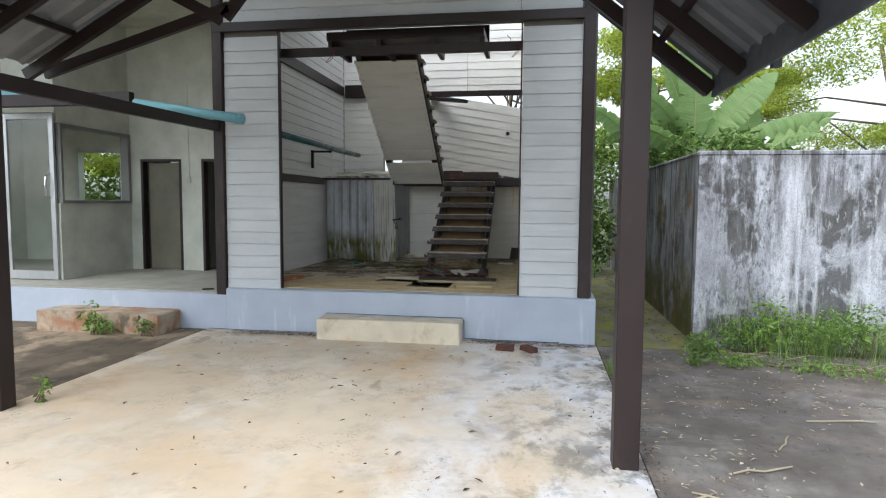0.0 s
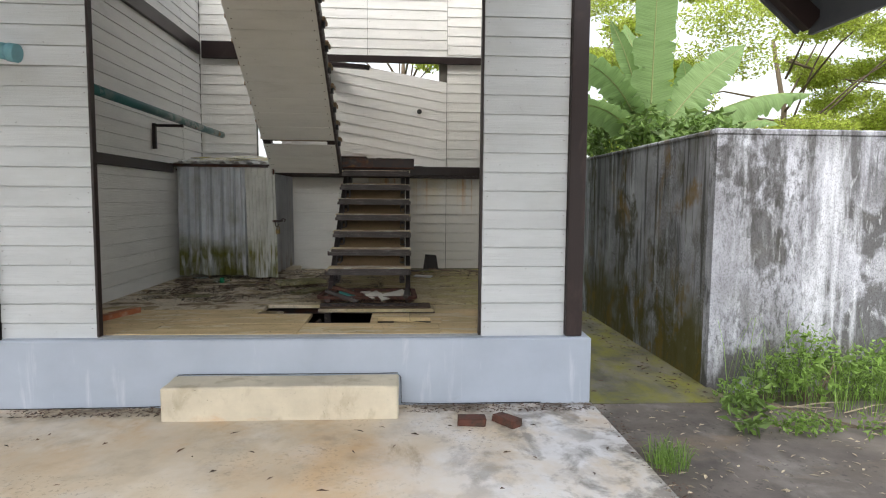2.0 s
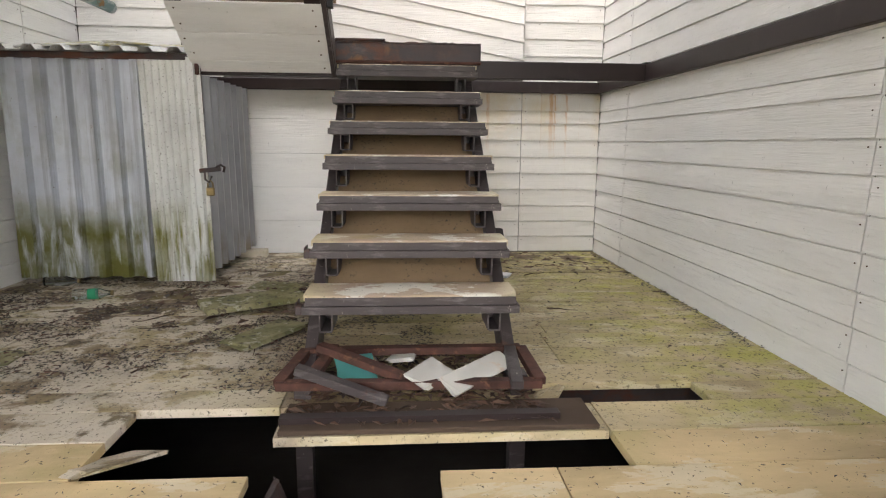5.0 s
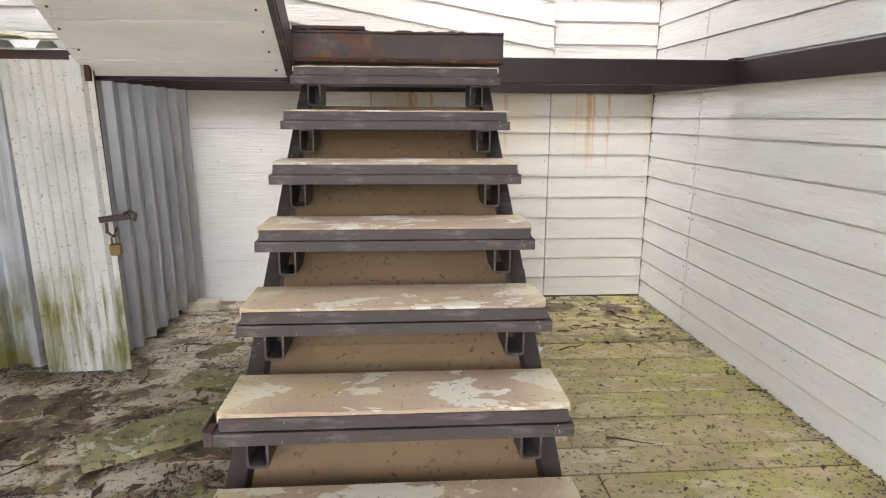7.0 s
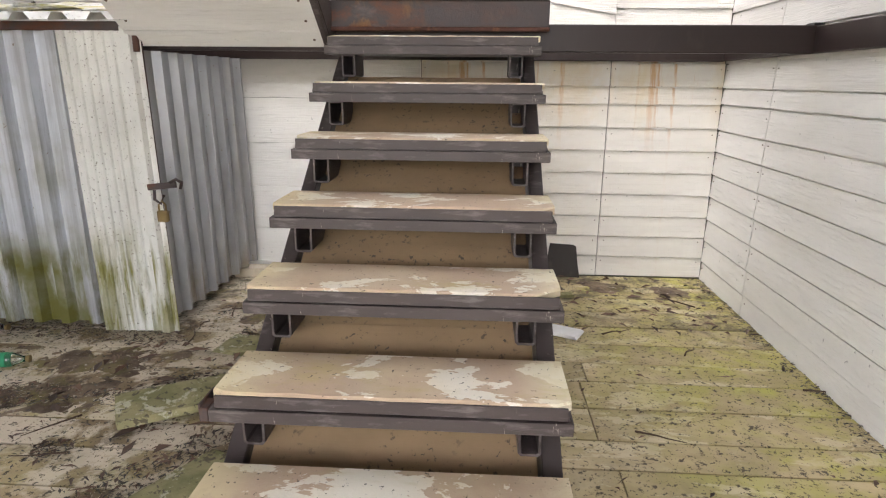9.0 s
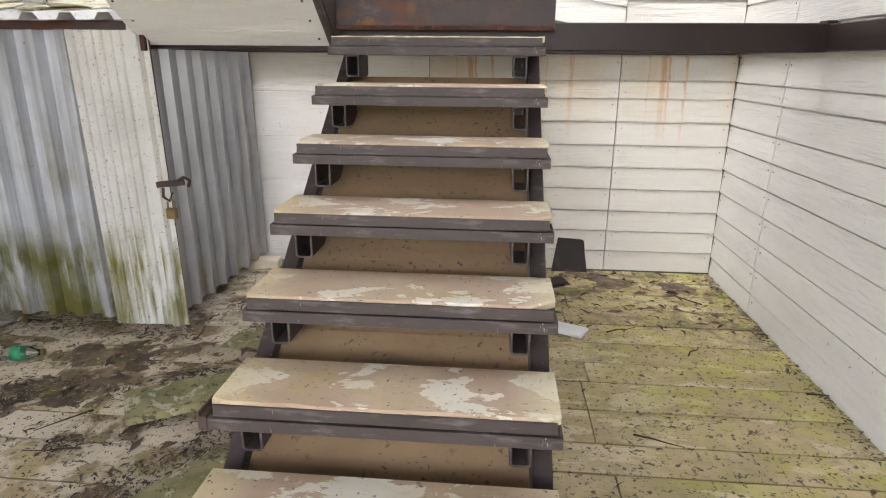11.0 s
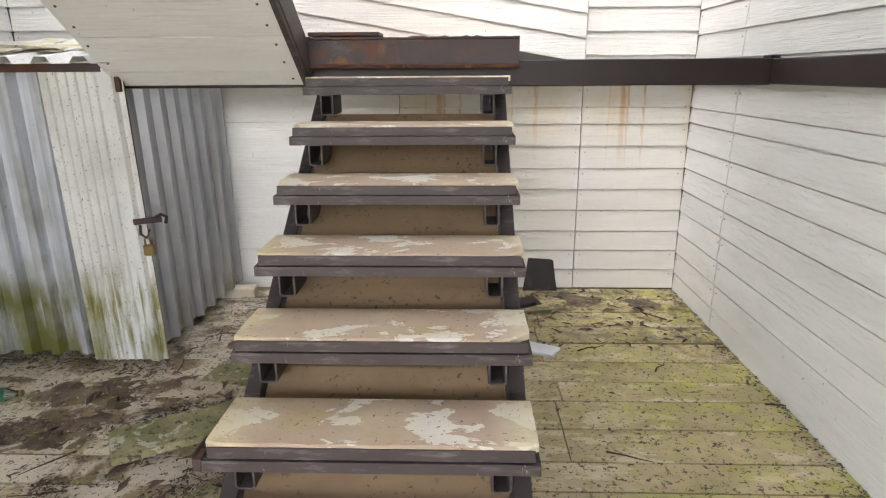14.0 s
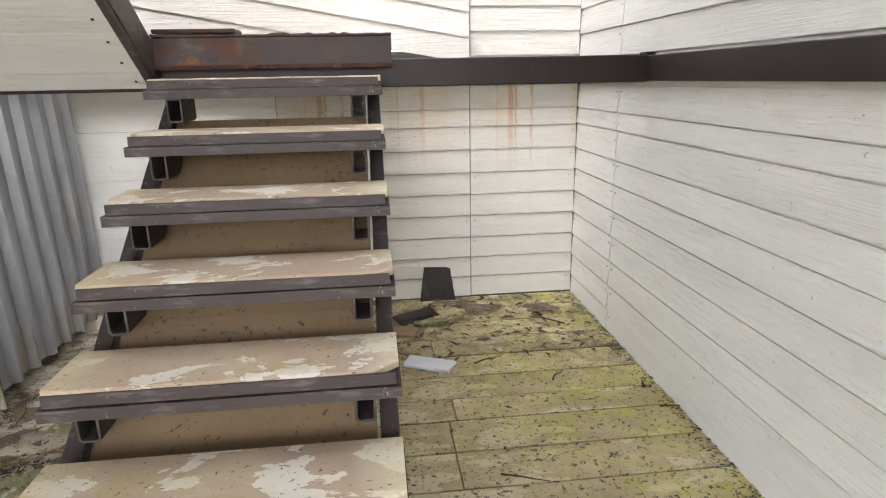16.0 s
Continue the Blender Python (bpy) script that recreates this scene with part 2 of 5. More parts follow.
m_tan = surface("brown_underside_board", (0.265, 0.18, 0.10), 0.7, layers=[((0.20, 0.14, 0.08), (1.5, 6, 6), 0.5, 0.75, 8, None, None, 0.7),
                (MOULD, (55, 55, 55), 0.60, 0.65, 3, None, ("clouds", (5, 5, 5), 0.4, 0.6), 0.85)], bump=0.3, bump_scale=(4, 40, 40))
m_floor = surface("mossy_floor_board", (0.57, 0.46, 0.265), 0.6, jitter=0.12, mottle=0.15, mottle_scale=(1.5, 5, 5),
                  layers=[((0.28, 0.23, 0.12), (1.6, 4, 4), 0.32, 0.60, 8, 0.85, (7.4, 8.7, "Y"), 0.65), ((0.27, 0.27, 0.07), (2.4, 2.4, 2.4), 0.48, 0.66, 8, 0.9, (7.9, 8.9, "Y"), 0.5),
                          ((0.62, 0.55, 0.37), (2.6, 7, 7), 0.55, 0.57, 10, None, None, 0.55),
                          ((0.19, 0.135, 0.088), (1.3, 1.3, 1.3), 0.36, 0.56, 12, 0.95, (-1.25, -1.65, "X"), 0.85), ((0.07, 0.050, 0.034), (3.4, 3.4, 3.4), 0.54, 0.61, 12, 0.95, (-1.25, -1.7, "X"), 0.75),
                          ((0.66, 0.585, 0.465), (4.4, 4.4, 4.4), 0.43, 0.50, 13, 0.8, (-1.4, -2.0, "X"), 0.8),
                          ((0.42, 0.41, 0.085), (4, 4, 4), 0.44, 0.60, 10, 0.95, (-0.5, 0.4, "X"), 0.7),
                          ((0.04, 0.032, 0.022), (45, 45, 45), 0.58, 0.63, 4, None, (7.2, 8.2, "Y"), 0.9), ((0.085, 0.072, 0.045), (7, 7, 7), 0.46, 0.60, 11, None, (9.5, 10.5, "Y"), 0.9),
                          ((0.06, 0.05, 0.035), (70, 70, 70), 0.63, 0.66, 3, None, None, 0.9)], bump=0.5)
m_floor_front = surface("tan_floor_board", (0.67, 0.505, 0.275), 0.6, jitter=0.14, mottle=0.14, mottle_scale=(1.2, 4, 4),
                        layers=[((0.36, 0.28, 0.15), (1.8, 4, 4), 0.46, 0.66, 8, 0.8, None, 0.6), ((0.68, 0.60, 0.44), (3, 7, 7), 0.56, 0.60, 8, None, None, 0.6),
                                ((0.06, 0.045, 0.03), (60, 60, 60), 0.64, 0.68, 3, None, None, 0.85), ((0.30, 0.28, 0.10), (2, 2, 2), 0.52, 0.66, 8, None, (6.9, 7.6, "Y"), 0.5)], bump=0.4)
m_slab = surface("pale_carport_concrete", (0.60, 0.51, 0.385), 0.6, mottle=0.12, mottle_scale=(0.8, 0.8, 0.8),
                 layers=[((0.58, 0.40, 0.23), (0.9, 0.6, 1), 0.46, 0.66, 8, None, (0.6, -1.0, "X"), 0.6),
                         ((0.50, 0.31, 0.14), (1.3, 1.0, 1), 0.48, 0.62, 9, None, (4.6, 6.0, "Y"), 0.6),
                         ((0.68, 0.62, 0.53), (1.2, 0.8, 1), 0.55, 0.66, 8, None, None, 0.7),
                         # Bluish-white area on the right: the wet slab's sky sheen, put into colour.
                         ((0.64, 0.66, 0.70), (1.4, 1.0, 1), 0.38, 0.54, 12, 0.42, (-1.1, 0.0, "X"), 0.8),
                         ((0.15, 0.14, 0.13), (3.3, 2.6, 1), 0.50, 0.60, 15, 0.7, (-0.9, 0.2, "X"), 0.7),
                         ((0.13, 0.12, 0.11), (4, 4, 1), 0.48, 0.58, 9, 0.8, (0.15, 0.7, "X"), 0.85),
                         ((0.22, 0.16, 0.09), (1.6, 0.9, 5), 0.61, 0.68, 10, None, None, 0.65),
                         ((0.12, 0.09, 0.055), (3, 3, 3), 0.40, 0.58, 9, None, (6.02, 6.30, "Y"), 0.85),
                         ((0.09, 0.08, 0.07), (38, 38, 38), 0.56, 0.62, 5, None, ("clouds", (1.4, 1.1, 1), 0.50, 0.64), 0.5)], bump=0.15)
m_drive = surface("dark_driveway_concrete", (0.16, 0.14, 0.125), 0.75, mottle=0.25, layers=[((0.36, 0.345, 0.32), (1.2, 0.7, 1), 0.53, 0.68, 10, None, None, 0.6),
                  ((0.10, 0.085, 0.07), (1.0, 2.2, 1), 0.48, 0.62, 9, None, None, 0.75), ((0.26, 0.19, 0.12), (0.8, 1.6, 1), 0.54, 0.68, 8, None, None, 0.6),
                  ((0.40, 0.37, 0.32), (18, 9, 9), 0.68, 0.73, 5, None, None, 0.6), ((0.05, 0.045, 0.04), (30, 30, 30), 0.58, 0.64, 4, None, ("clouds", (2, 2, 2), 0.45, 0.6), 0.8)], bump=0.4)
m_path = surface("mossy_path_concrete", (0.20, 0.185, 0.155), 0.8, layers=[((0.07, 0.068, 0.045), (2.2, 1.4, 1), 0.40, 0.58, 9, None, None, 0.8), ((0.20, 0.20, 0.035), (2.2, 1.5, 1), 0.42, 0.62, 12, 0.95, None, 0.9), ((0.09, 0.085, 0.07), (2, 2, 2), 0.55, 0.7, 8, None, None, 0.6)], bump=0.4)
m_dirt = surface("stained_yard_concrete", (0.13, 0.10, 0.07), 0.85, layers=[((0.05, 0.042, 0.03), (3, 2, 1), 0.5, 0.62, 9, None, None, 0.8), ((0.36, 0.28, 0.19), (1.1, 0.9, 1), 0.52, 0.60, 8, None, None, 0.7)], bump=0.5)
m_earth = surface("earth", (0.10, 0.09, 0.05), 0.95, layers=[((0.06, 0.10, 0.02), (0.7, 0.7, 0.7), 0.4, 0.6, 8, None, None, 0.9)], bump=0.6)
m_stain = surface("mould_streaked_wall", (0.50, 0.51, 0.56), 0.9, mottle=0.15,
                  layers=[((0.23, 0.23, 0.25), (1.6, 1.6, 0.8), 0.46, 0.60, 9, None, None, 0.8),
                          ((0.055, 0.052, 0.048), (6, 6, 0.5), 0.50, 0.60, 12, None, (0.6, 1.9, "Z"), 0.8),
                          ((0.055, 0.052, 0.048), (2.1, 2.1, 1.5), 0.50, 0.56, 14, None, None, 0.8),
                          ((0.70, 0.72, 0.77), (3.6, 3.6, 0.34), 0.53, 0.63, 12, None, None, 0.7),
                          ((0.040, 0.038, 0.035), (24, 24, 9), 0.48, 0.60, 12, None, ("clouds", (1.5, 1.5, 0.6), 0.42, 0.60), 0.65),
                          ((0.66, 0.68, 0.70), (22, 22, 7), 0.56, 0.64, 12, None, ("clouds", (1.7, 1.7, 0.7), 0.44, 0.58), 0.6),
                          ((0.030, 0.030, 0.026), (110, 110, 80), 0.50, 0.60, 6, None, None, 0.45),
                          ((0.10, 0.095, 0.06), (3, 3, 1.5), 0.42, 0.58, 8, None, (0.45, 0.05, "Z"), 0.85)], bump=0.6, bump_scale=(30, 30, 30))
m_stain_moss = surface("mossy_streaked_wall", (0.40, 0.41, 0.44), 0.9, mottle=0.2,
                       layers=[((0.15, 0.15, 0.155), (1.3, 1.3, 0.6), 0.46, 0.62, 8, None, None, 0.8),
                               ((0.62, 0.65, 0.68), (9, 9, 0.35), 0.56, 0.64, 8, None, None, 0.7),
                               ((0.04, 0.04, 0.035), (12, 12, 0.7), 0.52, 0.60, 8, None, None, 0.75),
                               ((0.030, 0.029, 0.026), (95, 95, 60), 0.45, 0.58, 6, None, ("clouds", (1.6, 1.6, 0.8), 0.45, 0.58), 0.85),
                               ((0.20, 0.115, 0.012), (1.5, 1.5, 1.0), 0.54, 0.62, 9, None, (1.0, 1.5, "Z"), 0.85),
                               ((0.06, 0.055, 0.020), (2.2, 2.2, 1.4), 0.54, 0.61, 9, None, None, 0.8),
                               ((0.085, 0.075, 0.012), (1.6, 1.6, 1.2), 0.36, 0.48, 9, None, (0.95, 0.35, "Z"), 0.95),
                               ((0.16, 0.105, 0.010), (3.0, 3.0, 2.0), 0.52, 0.60, 9, None, (1.2, 0.6, "Z"), 0.8)], bump=0.6, bump_scale=(30, 30, 30))
m_zinc = surface("weathered_zinc_sheet", (0.74, 0.77, 0.82), 0.32, metal=0.6, layers=[((0.34, 0.35, 0.37), (9, 9, 0.35), 0.50, 0.60, 8, None, None, 0.55),
                 ((0.17, 0.165, 0.02), (7, 7, 1.6), 0.36, 0.50, 10, 0.9, (1.13, 0.84, "Z"), 0.95), ((0.20, 0.13, 0.07), (50, 50, 50), 0.69, 0.72, 3, None, None, 0.8)], bump=0.08)
m_zinc_clean = surface("grey_zinc_door_sheet", (0.40, 0.41, 0.425), 0.34, metal=0.6, layers=[((0.50, 0.48, 0.40), (5, 5, 0.7), 0.55, 0.7, 7, 0.75, None, 0.6),
                       ((0.26, 0.20, 0.10), (6, 6, 1.2), 0.46, 0.60, 8, 0.9, (0.85, 0.6, "Z"), 0.7), ((0.20, 0.13, 0.07), (50, 50, 50), 0.69, 0.72, 3, None, None, 0.8)], bump=0.08)
m_zinc_chalk = surface("chalky_zinc_sheet", (0.72, 0.72, 0.68), 0.6, metal=0.1, layers=[((0.45, 0.44, 0.38), (9, 9, 0.9), 0.55, 0.7, 7, None, None, 0.6),
                       ((0.17, 0.16, 0.02), (9, 9, 1.2), 0.44, 0.56, 10, 0.9, (1.10, 0.85, "Z"), 0.95), ((0.10, 0.08, 0.05), (80, 80, 80), 0.63, 0.66, 3, None, None, 0.7)], bump=0.1)
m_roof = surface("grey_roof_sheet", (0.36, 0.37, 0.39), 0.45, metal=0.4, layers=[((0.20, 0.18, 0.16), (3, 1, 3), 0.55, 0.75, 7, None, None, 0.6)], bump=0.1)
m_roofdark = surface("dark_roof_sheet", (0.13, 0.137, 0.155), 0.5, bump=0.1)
m_fascia = surface("grey_fascia_board", (0.075, 0.08, 0.092), 0.5, layers=[((0.14, 0.14, 0.15), (3, 3, 6), 0.55, 0.75, 7, None, None, 0.5)], bump=0.15)
m_block = surface("cast_concrete_step", (0.64, 0.57, 0.44), 0.8, layers=[((0.36, 0.30, 0.20), (5, 5, 3), 0.52, 0.68, 8, None, None, 0.7), ((0.55, 0.32, 0.16), (3, 3, 8), 0.55, 0.7, 7, None, (0.08, 0.0, "Z"), 0.6),
                  (MOULD, (60, 60, 60), 0.67, 0.71, 4, None, None, 0.6)], bump=0.4)
m_block_old = surface("stained_step_concrete", (0.44, 0.38, 0.29), 0.85, layers=[((0.30, 0.13, 0.06), (2.5, 2.5, 3), 0.42, 0.58, 8, None, None, 0.8), ((0.07, 0.07, 0.05), (5, 5, 3), 0.54, 0.64, 9, None, None, 0.8)], bump=0.5)
m_brick_pale = surface("orange_brick", (0.42, 0.15, 0.07), 0.9, layers=[((0.50, 0.36, 0.25), (9, 9, 9), 0.52, 0.64, 8, None, None, 0.7)], bump=0.5)
m_brick = surface("red_brick", (0.12, 0.048, 0.033), 0.9, layers=[((0.06, 0.04, 0.03), (12, 12, 12), 0.46, 0.62, 7, None, None, 0.85)], bump=0.6)
m_alu = surface("aluminium_frame", (0.55, 0.56, 0.57), 0.35, metal=0.8, bump=0.03)
m_chrome = surface("chrome", (0.75, 0.75, 0.76), 0.15, metal=1.0, bump=0.0)
m_green = surface("green_pipe_paint", (0.035, 0.13, 0.13), 0.4, layers=[((0.38, 0.39, 0.38), (11, 6, 11), 0.49, 0.54, 9, 0.7, (8.2, 9.2, "Y"), 0.85), (RUST, (9, 4, 9), 0.57, 0.63, 7, 0.9, (8.4, 9.4, "Y"), 0.8)], bump=0.2)
m_blue = surface("blue_pvc_pipe", (0.20, 0.45, 0.52), 0.4, layers=[((0.30, 0.48, 0.52), (4, 4, 9), 0.55, 0.7, 6, None, None, 0.6)], bump=0.05)
m_litter = surface("dry_leaf_litter", (0.085, 0.055, 0.035), 0.9, jitter=0.4, bump=0.3)
m_dead = surface("pale_dry_leaf", (0.42, 0.36, 0.25), 0.85, jitter=0.3, bump=0.3)
# Near-black on purpose: the shade inside the floor holes is in the colour.
m_dark = surface("void_shade_earth", (0.03, 0.025, 0.02), 0.95)
m_black = surface("black_plastic", (0.015, 0.015, 0.016), 0.5, bump=0.1)
m_wire = surface("black_cable", (0.02, 0.02, 0.02), 0.5, bump=0.0)
m_redwire = surface("red_cable", (0.25, 0.02, 0.02), 0.5, bump=0.0)
m_brass = surface("tarnished_brass", (0.30, 0.22, 0.10), 0.45, metal=0.8, bump=0.1)
m_chip = surface("white_broken_tile", (0.55, 0.53, 0.47), 0.5, layers=[((0.50, 0.27, 0.08), (6, 6, 6), 0.58, 0.7, 7, None, None, 0.6)], bump=0.15)
m_label = surface("green_paper_label", (0.03, 0.35, 0.16), 0.6, bump=0.0)
m_door = surface("grey_brown_door", (0.17, 0.16, 0.12), 0.6, layers=[((0.17, 0.16, 0.12), (2, 2, 0.6), 0.5, 0.7, 7, None, None, 0.5)], bump=0.1)
m_glass = glassy("window_glass")
m_pet = glassy("clear_bottle_plastic", (0.85, 0.9, 0.9), 0.12)
m_leaf = leafy("hedge_leaf", (0.15, 0.24, 0.055))
m_tree = leafy("tree_leaf", (0.46, 0.53, 0.10), 0.55, 0.35)
m_bright = leafy("young_leaf", (0.18, 0.29, 0.06), 0.4)
m_banana = leafy("banana_leaf", (0.27, 0.41, 0.15), 0.5, 0.15)
nd_, ln_ = m_banana.node_tree.nodes, m_banana.node_tree.links
uv_ = nd_.new("ShaderNodeTexCoord")
vein = nd_.new("ShaderNodeTexNoise")
stretch = nd_.new("ShaderNodeMapping")
stretch.inputs["Scale"].default_value = (190.0, 1.5, 1.0)
stretch.inputs["Rotation"].default_value = (0, 0, 0.0)
ln_.new(uv_.outputs["UV"], stretch.inputs["Vector"])
ln_.new(stretch.outputs[0], vein.inputs["Vector"])
vein.inputs["Scale"].default_value, vein.inputs["Detail"].default_value = 1.0, 4.0
shade_ = nd_.new("ShaderNodeMix")
shade_.data_type, shade_.blend_type = "RGBA", "MULTIPLY"
shade_.inputs["Factor"].default_value = 1.0
span = nd_.new("ShaderNodeMapRange")
span.inputs["From Min"].default_value, span.inputs["From Max"].default_value = 0.32, 0.68
span.inputs["To Min"].default_value, span.inputs["To Max"].default_value = 0.80, 1.14
ln_.new(vein.outputs["Fac"], span.inputs["Value"])
leaf_mix = [n for n in nd_ if n.bl_idname == "ShaderNodeMix" and n is not shade_ and n.blend_type == "MIX"][0]
ln_.new(leaf_mix.outputs["Result"], shade_.inputs["A"])
ln_.new(span.outputs["Result"], shade_.inputs["B"])
for n in nd_:
    if n.bl_idname == "ShaderNodeBsdfPrincipled":
        ln_.new(shade_.outputs["Result"], n.inputs["Base Color"])
    if n.bl_idname == "ShaderNodeBsdfTranslucent":
        ln_.new(shade_.outputs["Result"], n.inputs["Color"])
ribs = nd_.new("ShaderNodeBump")
ribs.inputs["Strength"].default_value, ribs.inputs["Distance"].default_value = 0.8, 0.01
ln_.new(vein.outputs["Fac"], ribs.inputs["Height"])
ln_.new(ribs.outputs[0], nd_["Principled BSDF"].inputs["Normal"])
m_bark = surface("tree_bark", (0.17, 0.13, 0.09), 0.9, bump=0.6, bump_scale=(12, 12, 3))

# ---- ground ----
FLOOR = 0.52
bm = bmesh.new()
box(bm, -300, 300, -300, 300, -1.0, -0.06)
thing("ground", bm, m_earth, "bare earth with weeds around the house", "ground", kind="structure")
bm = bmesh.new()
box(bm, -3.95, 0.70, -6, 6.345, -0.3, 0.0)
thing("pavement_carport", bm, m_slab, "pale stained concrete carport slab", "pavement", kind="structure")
bm = bmesh.new()
box(bm, 0.716, 9.0, -6, 6.35, -0.3, -0.015)
thing("pavement_driveway", bm, m_drive, "dark weathered concrete driveway beside the carport", "pavement", kind="structure")
bm = bmesh.new()
box(bm, 0.716, 1.85, 6.354, 15, -0.3, -0.012)
thing("pavement_alley", bm, m_path, "mossy concrete path along the house", "pavement", kind="structure")
bm = bmesh.new()
box(bm, -12, -3.966, -6, 6.39, -0.3, -0.01)
thing("pavement_yard", bm, m_dirt, "dirty stained concrete yard", "pavement", kind="structure")

# ---- boards of the walls ----
PITCH = 0.14
board_meshes = {}


def board_mesh(length, mat=None, rise=PITCH):
    """A lapped board: thick at its lower edge, lying along x, facing -y, with a shadow groove under the next course."""
    key = (round(length, 3), round(rise, 3), mat)
    if key not in board_meshes:
        b = bmesh.new()
        top, edge = key[1] + 0.02, key[1] - 0.0080
        pts = [(0.0, 0.0), (-0.0165, 0.0), (-0.0180, 0.0015), (-0.0110, edge), (-0.0015, edge + 0.0010), (-0.0015, top), (0.0, top)]
        ends = [[b.verts.new((x, y, z)) for y, z in pts] for x in (0.0, key[0])]
        n = len(pts)
        for i in range(n):
            j = (i + 1) % n
            b.faces.new((ends[0][i], ends[0][j], ends[1][j], ends[1][i]))
        b.faces.new(ends[0][::-1])
        b.faces.new(ends[1])
        board_meshes[key] = mesh_of("board", b, mat or m_board)
    return board_meshes[key]


rng = random.Random(7)


def boards(parent, origin, turn, spans, z0, z1, start=0.0, tilt=0.0, pitch=PITCH, mat=None, courses=None):
    """Rows of lapped boards, at an even pitch or at the given heights of courses. origin and turn: the wall's left end and its direction; spans: (from, to) along it."""
    wall = Matrix.Translation(origin) @ pose(0, 0, 0, 0, 0, turn) @ pose(0, 0, 0, 0, tilt, 0)
    feet = courses or [start + r * pitch for r in range(int(round((z1 - z0) / pitch)))]
    nb = bmesh.new()
    for foot_z, next_z in zip(feet, feet[1:] + [feet[-1] + pitch]):
        for a, b in spans:
            for na in (a + 0.03, b - 0.03):
                for nz in (0.035, 0.10):
                    if rng.random() < 0.75:
                        mm = wall @ pose(na + rng.uniform(-0.008, 0.008), -0.0125, foot_z + nz, 90, 0, 0)
                        lathe(nb, [(0.0035, -0.001), (0.003, 0.0035)], 6, mm)
            m = wall @ pose(a + 0.003, 0.0, foot_z + rng.uniform(-0.001, 0.001), 0, rng.uniform(-0.06, 0.06), 0)
            piece("board", board_mesh(b - a - 0.006, mat, next_z - foot_z), m, parent)
    tagged(part("nails", nb, m_nail, parent), kind="stuff")


# ---- the plinth and floor of the open stair hall ----
XL, XR, YF, YB = -3.70, 0.55, 6.455, 10.90
bm = bmesh.new()
box(bm, -3.70, 0.69, 6.35, 6.498, -0.2, 0.509, bevel=0.012)
thing("plinth", bm, m_plinth, "pale blue painted concrete plinth under the boarded house", "plinth", kind="structure")
for nm, x0, x1, y0, y1, z1 in (("plinth_west", -3.70, -3.55, 6.50, 11.05, 0.46), ("plinth_east", 0.56, 0.69, 6.50, 11.05, 0.505), ("plinth_north", -3.548, 0.558, 10.95, 11.05, 0.46)):
    bm = bmesh.new()
    box(bm, x0, x1, y0, y1, -0.2, z1)
    thing(nm, bm, m_plinth, "pale blue painted concrete plinth under the wall", "plinth", kind="structure")
bm = bmesh.new()
box(bm, -3.02, -0.17, 6.40, 6.497, 0.5115, 0.515, bevel=0.0015)
thing("trim_ledge", bm, m_plinth_top, "grey cement ledge along the floor edge", "ledge", kind="structure")
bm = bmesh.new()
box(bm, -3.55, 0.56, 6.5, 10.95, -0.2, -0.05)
thing("ground_under_floor", bm, m_dark, "earth under the broken floor, darkened for the void's shade", "ground", kind="structure")

floor = base("floor", (-1.5, 8.7, 0.5), "fibre board floor, mossy and littered, with broken holes", "floor", kind="structure")
bm = bmesh.new()
for yy in (6.62, 8.08, 8.7, 9.4, 10.1, 10.8):
    box(bm, -3.55, 0.56, yy - 0.03, yy + 0.03, 0.38, 0.484)
part("joist", bm, m_rusty, floor, "rusty steel floor joists")
HOLES = [(-2.07, -1.56, 7.30, 7.82), (-1.55, -1.04, 6.90, 7.50), (-1.04, -0.47, 7.33, 7.54), (-0.98, -0.52, 6.90, 7.03), (-0.66, 0.0, 7.77, 7.94)]
plank_cache = {}


def plank(parent, x0, x1, y0, y1):
    key = (round(x1 - x0, 3), round(y1 - y0, 3), y0 < 7.5)
    if key not in plank_cache:
        b = bmesh.new()
        box(b, 0, key[0], 0, key[1], -0.032, 0.0, bevel=0.0016)
        plank_cache[key] = mesh_of("floor_board", b, m_floor_front if y0 < 7.5 else m_floor)
    piece("floor_board", plank_cache[key], pose(x0, y0, FLOOR + rng.uniform(-0.002, 0.001), rng.uniform(-0.2, 0.2), 0, 0), parent)


ROWS_Y = [6.50, 6.69, 6.90, 7.115, 7.33, 7.545, 7.77, 7.945, 8.16, 8.375, 8.59, 8.80, 8.97, 9.19, 9.41, 9.59, 9.80, 10.02, 10.24, 10.46, 10.68, 10.895]
for r, (y0, y1) in enumerate(zip(ROWS_Y, ROWS_Y[1:])):
    cuts = [-3.69, -2.72 if r % 3 else -2.95, -1.58, (-0.465, -0.465, -0.43, -0.70)[r % 4], 0.545]
    for a, b in zip(cuts, cuts[1:]):
        runs = [(a + 0.002, b - 0.002)]
        for hx0, hx1, hy0, hy1 in HOLES:
            if hy0 < (y0 + y1) / 2 < hy1:
                nxt = []
                for p, q in runs:
                    if hx1 <= p or hx0 >= q:
                        nxt.append((p, q))
                        continue
                    if hx0 - p > 0.03:
                        nxt.append((p, hx0))
                    if q - hx1 > 0.03:
                        nxt.append((hx1, q))
                runs = nxt
        for p, q in runs:
            plank(floor, p, q, y0 + (0.0015 if y0 < 7.5 else 0.004), y1 - (0.0015 if y0 < 7.5 else 0.004))

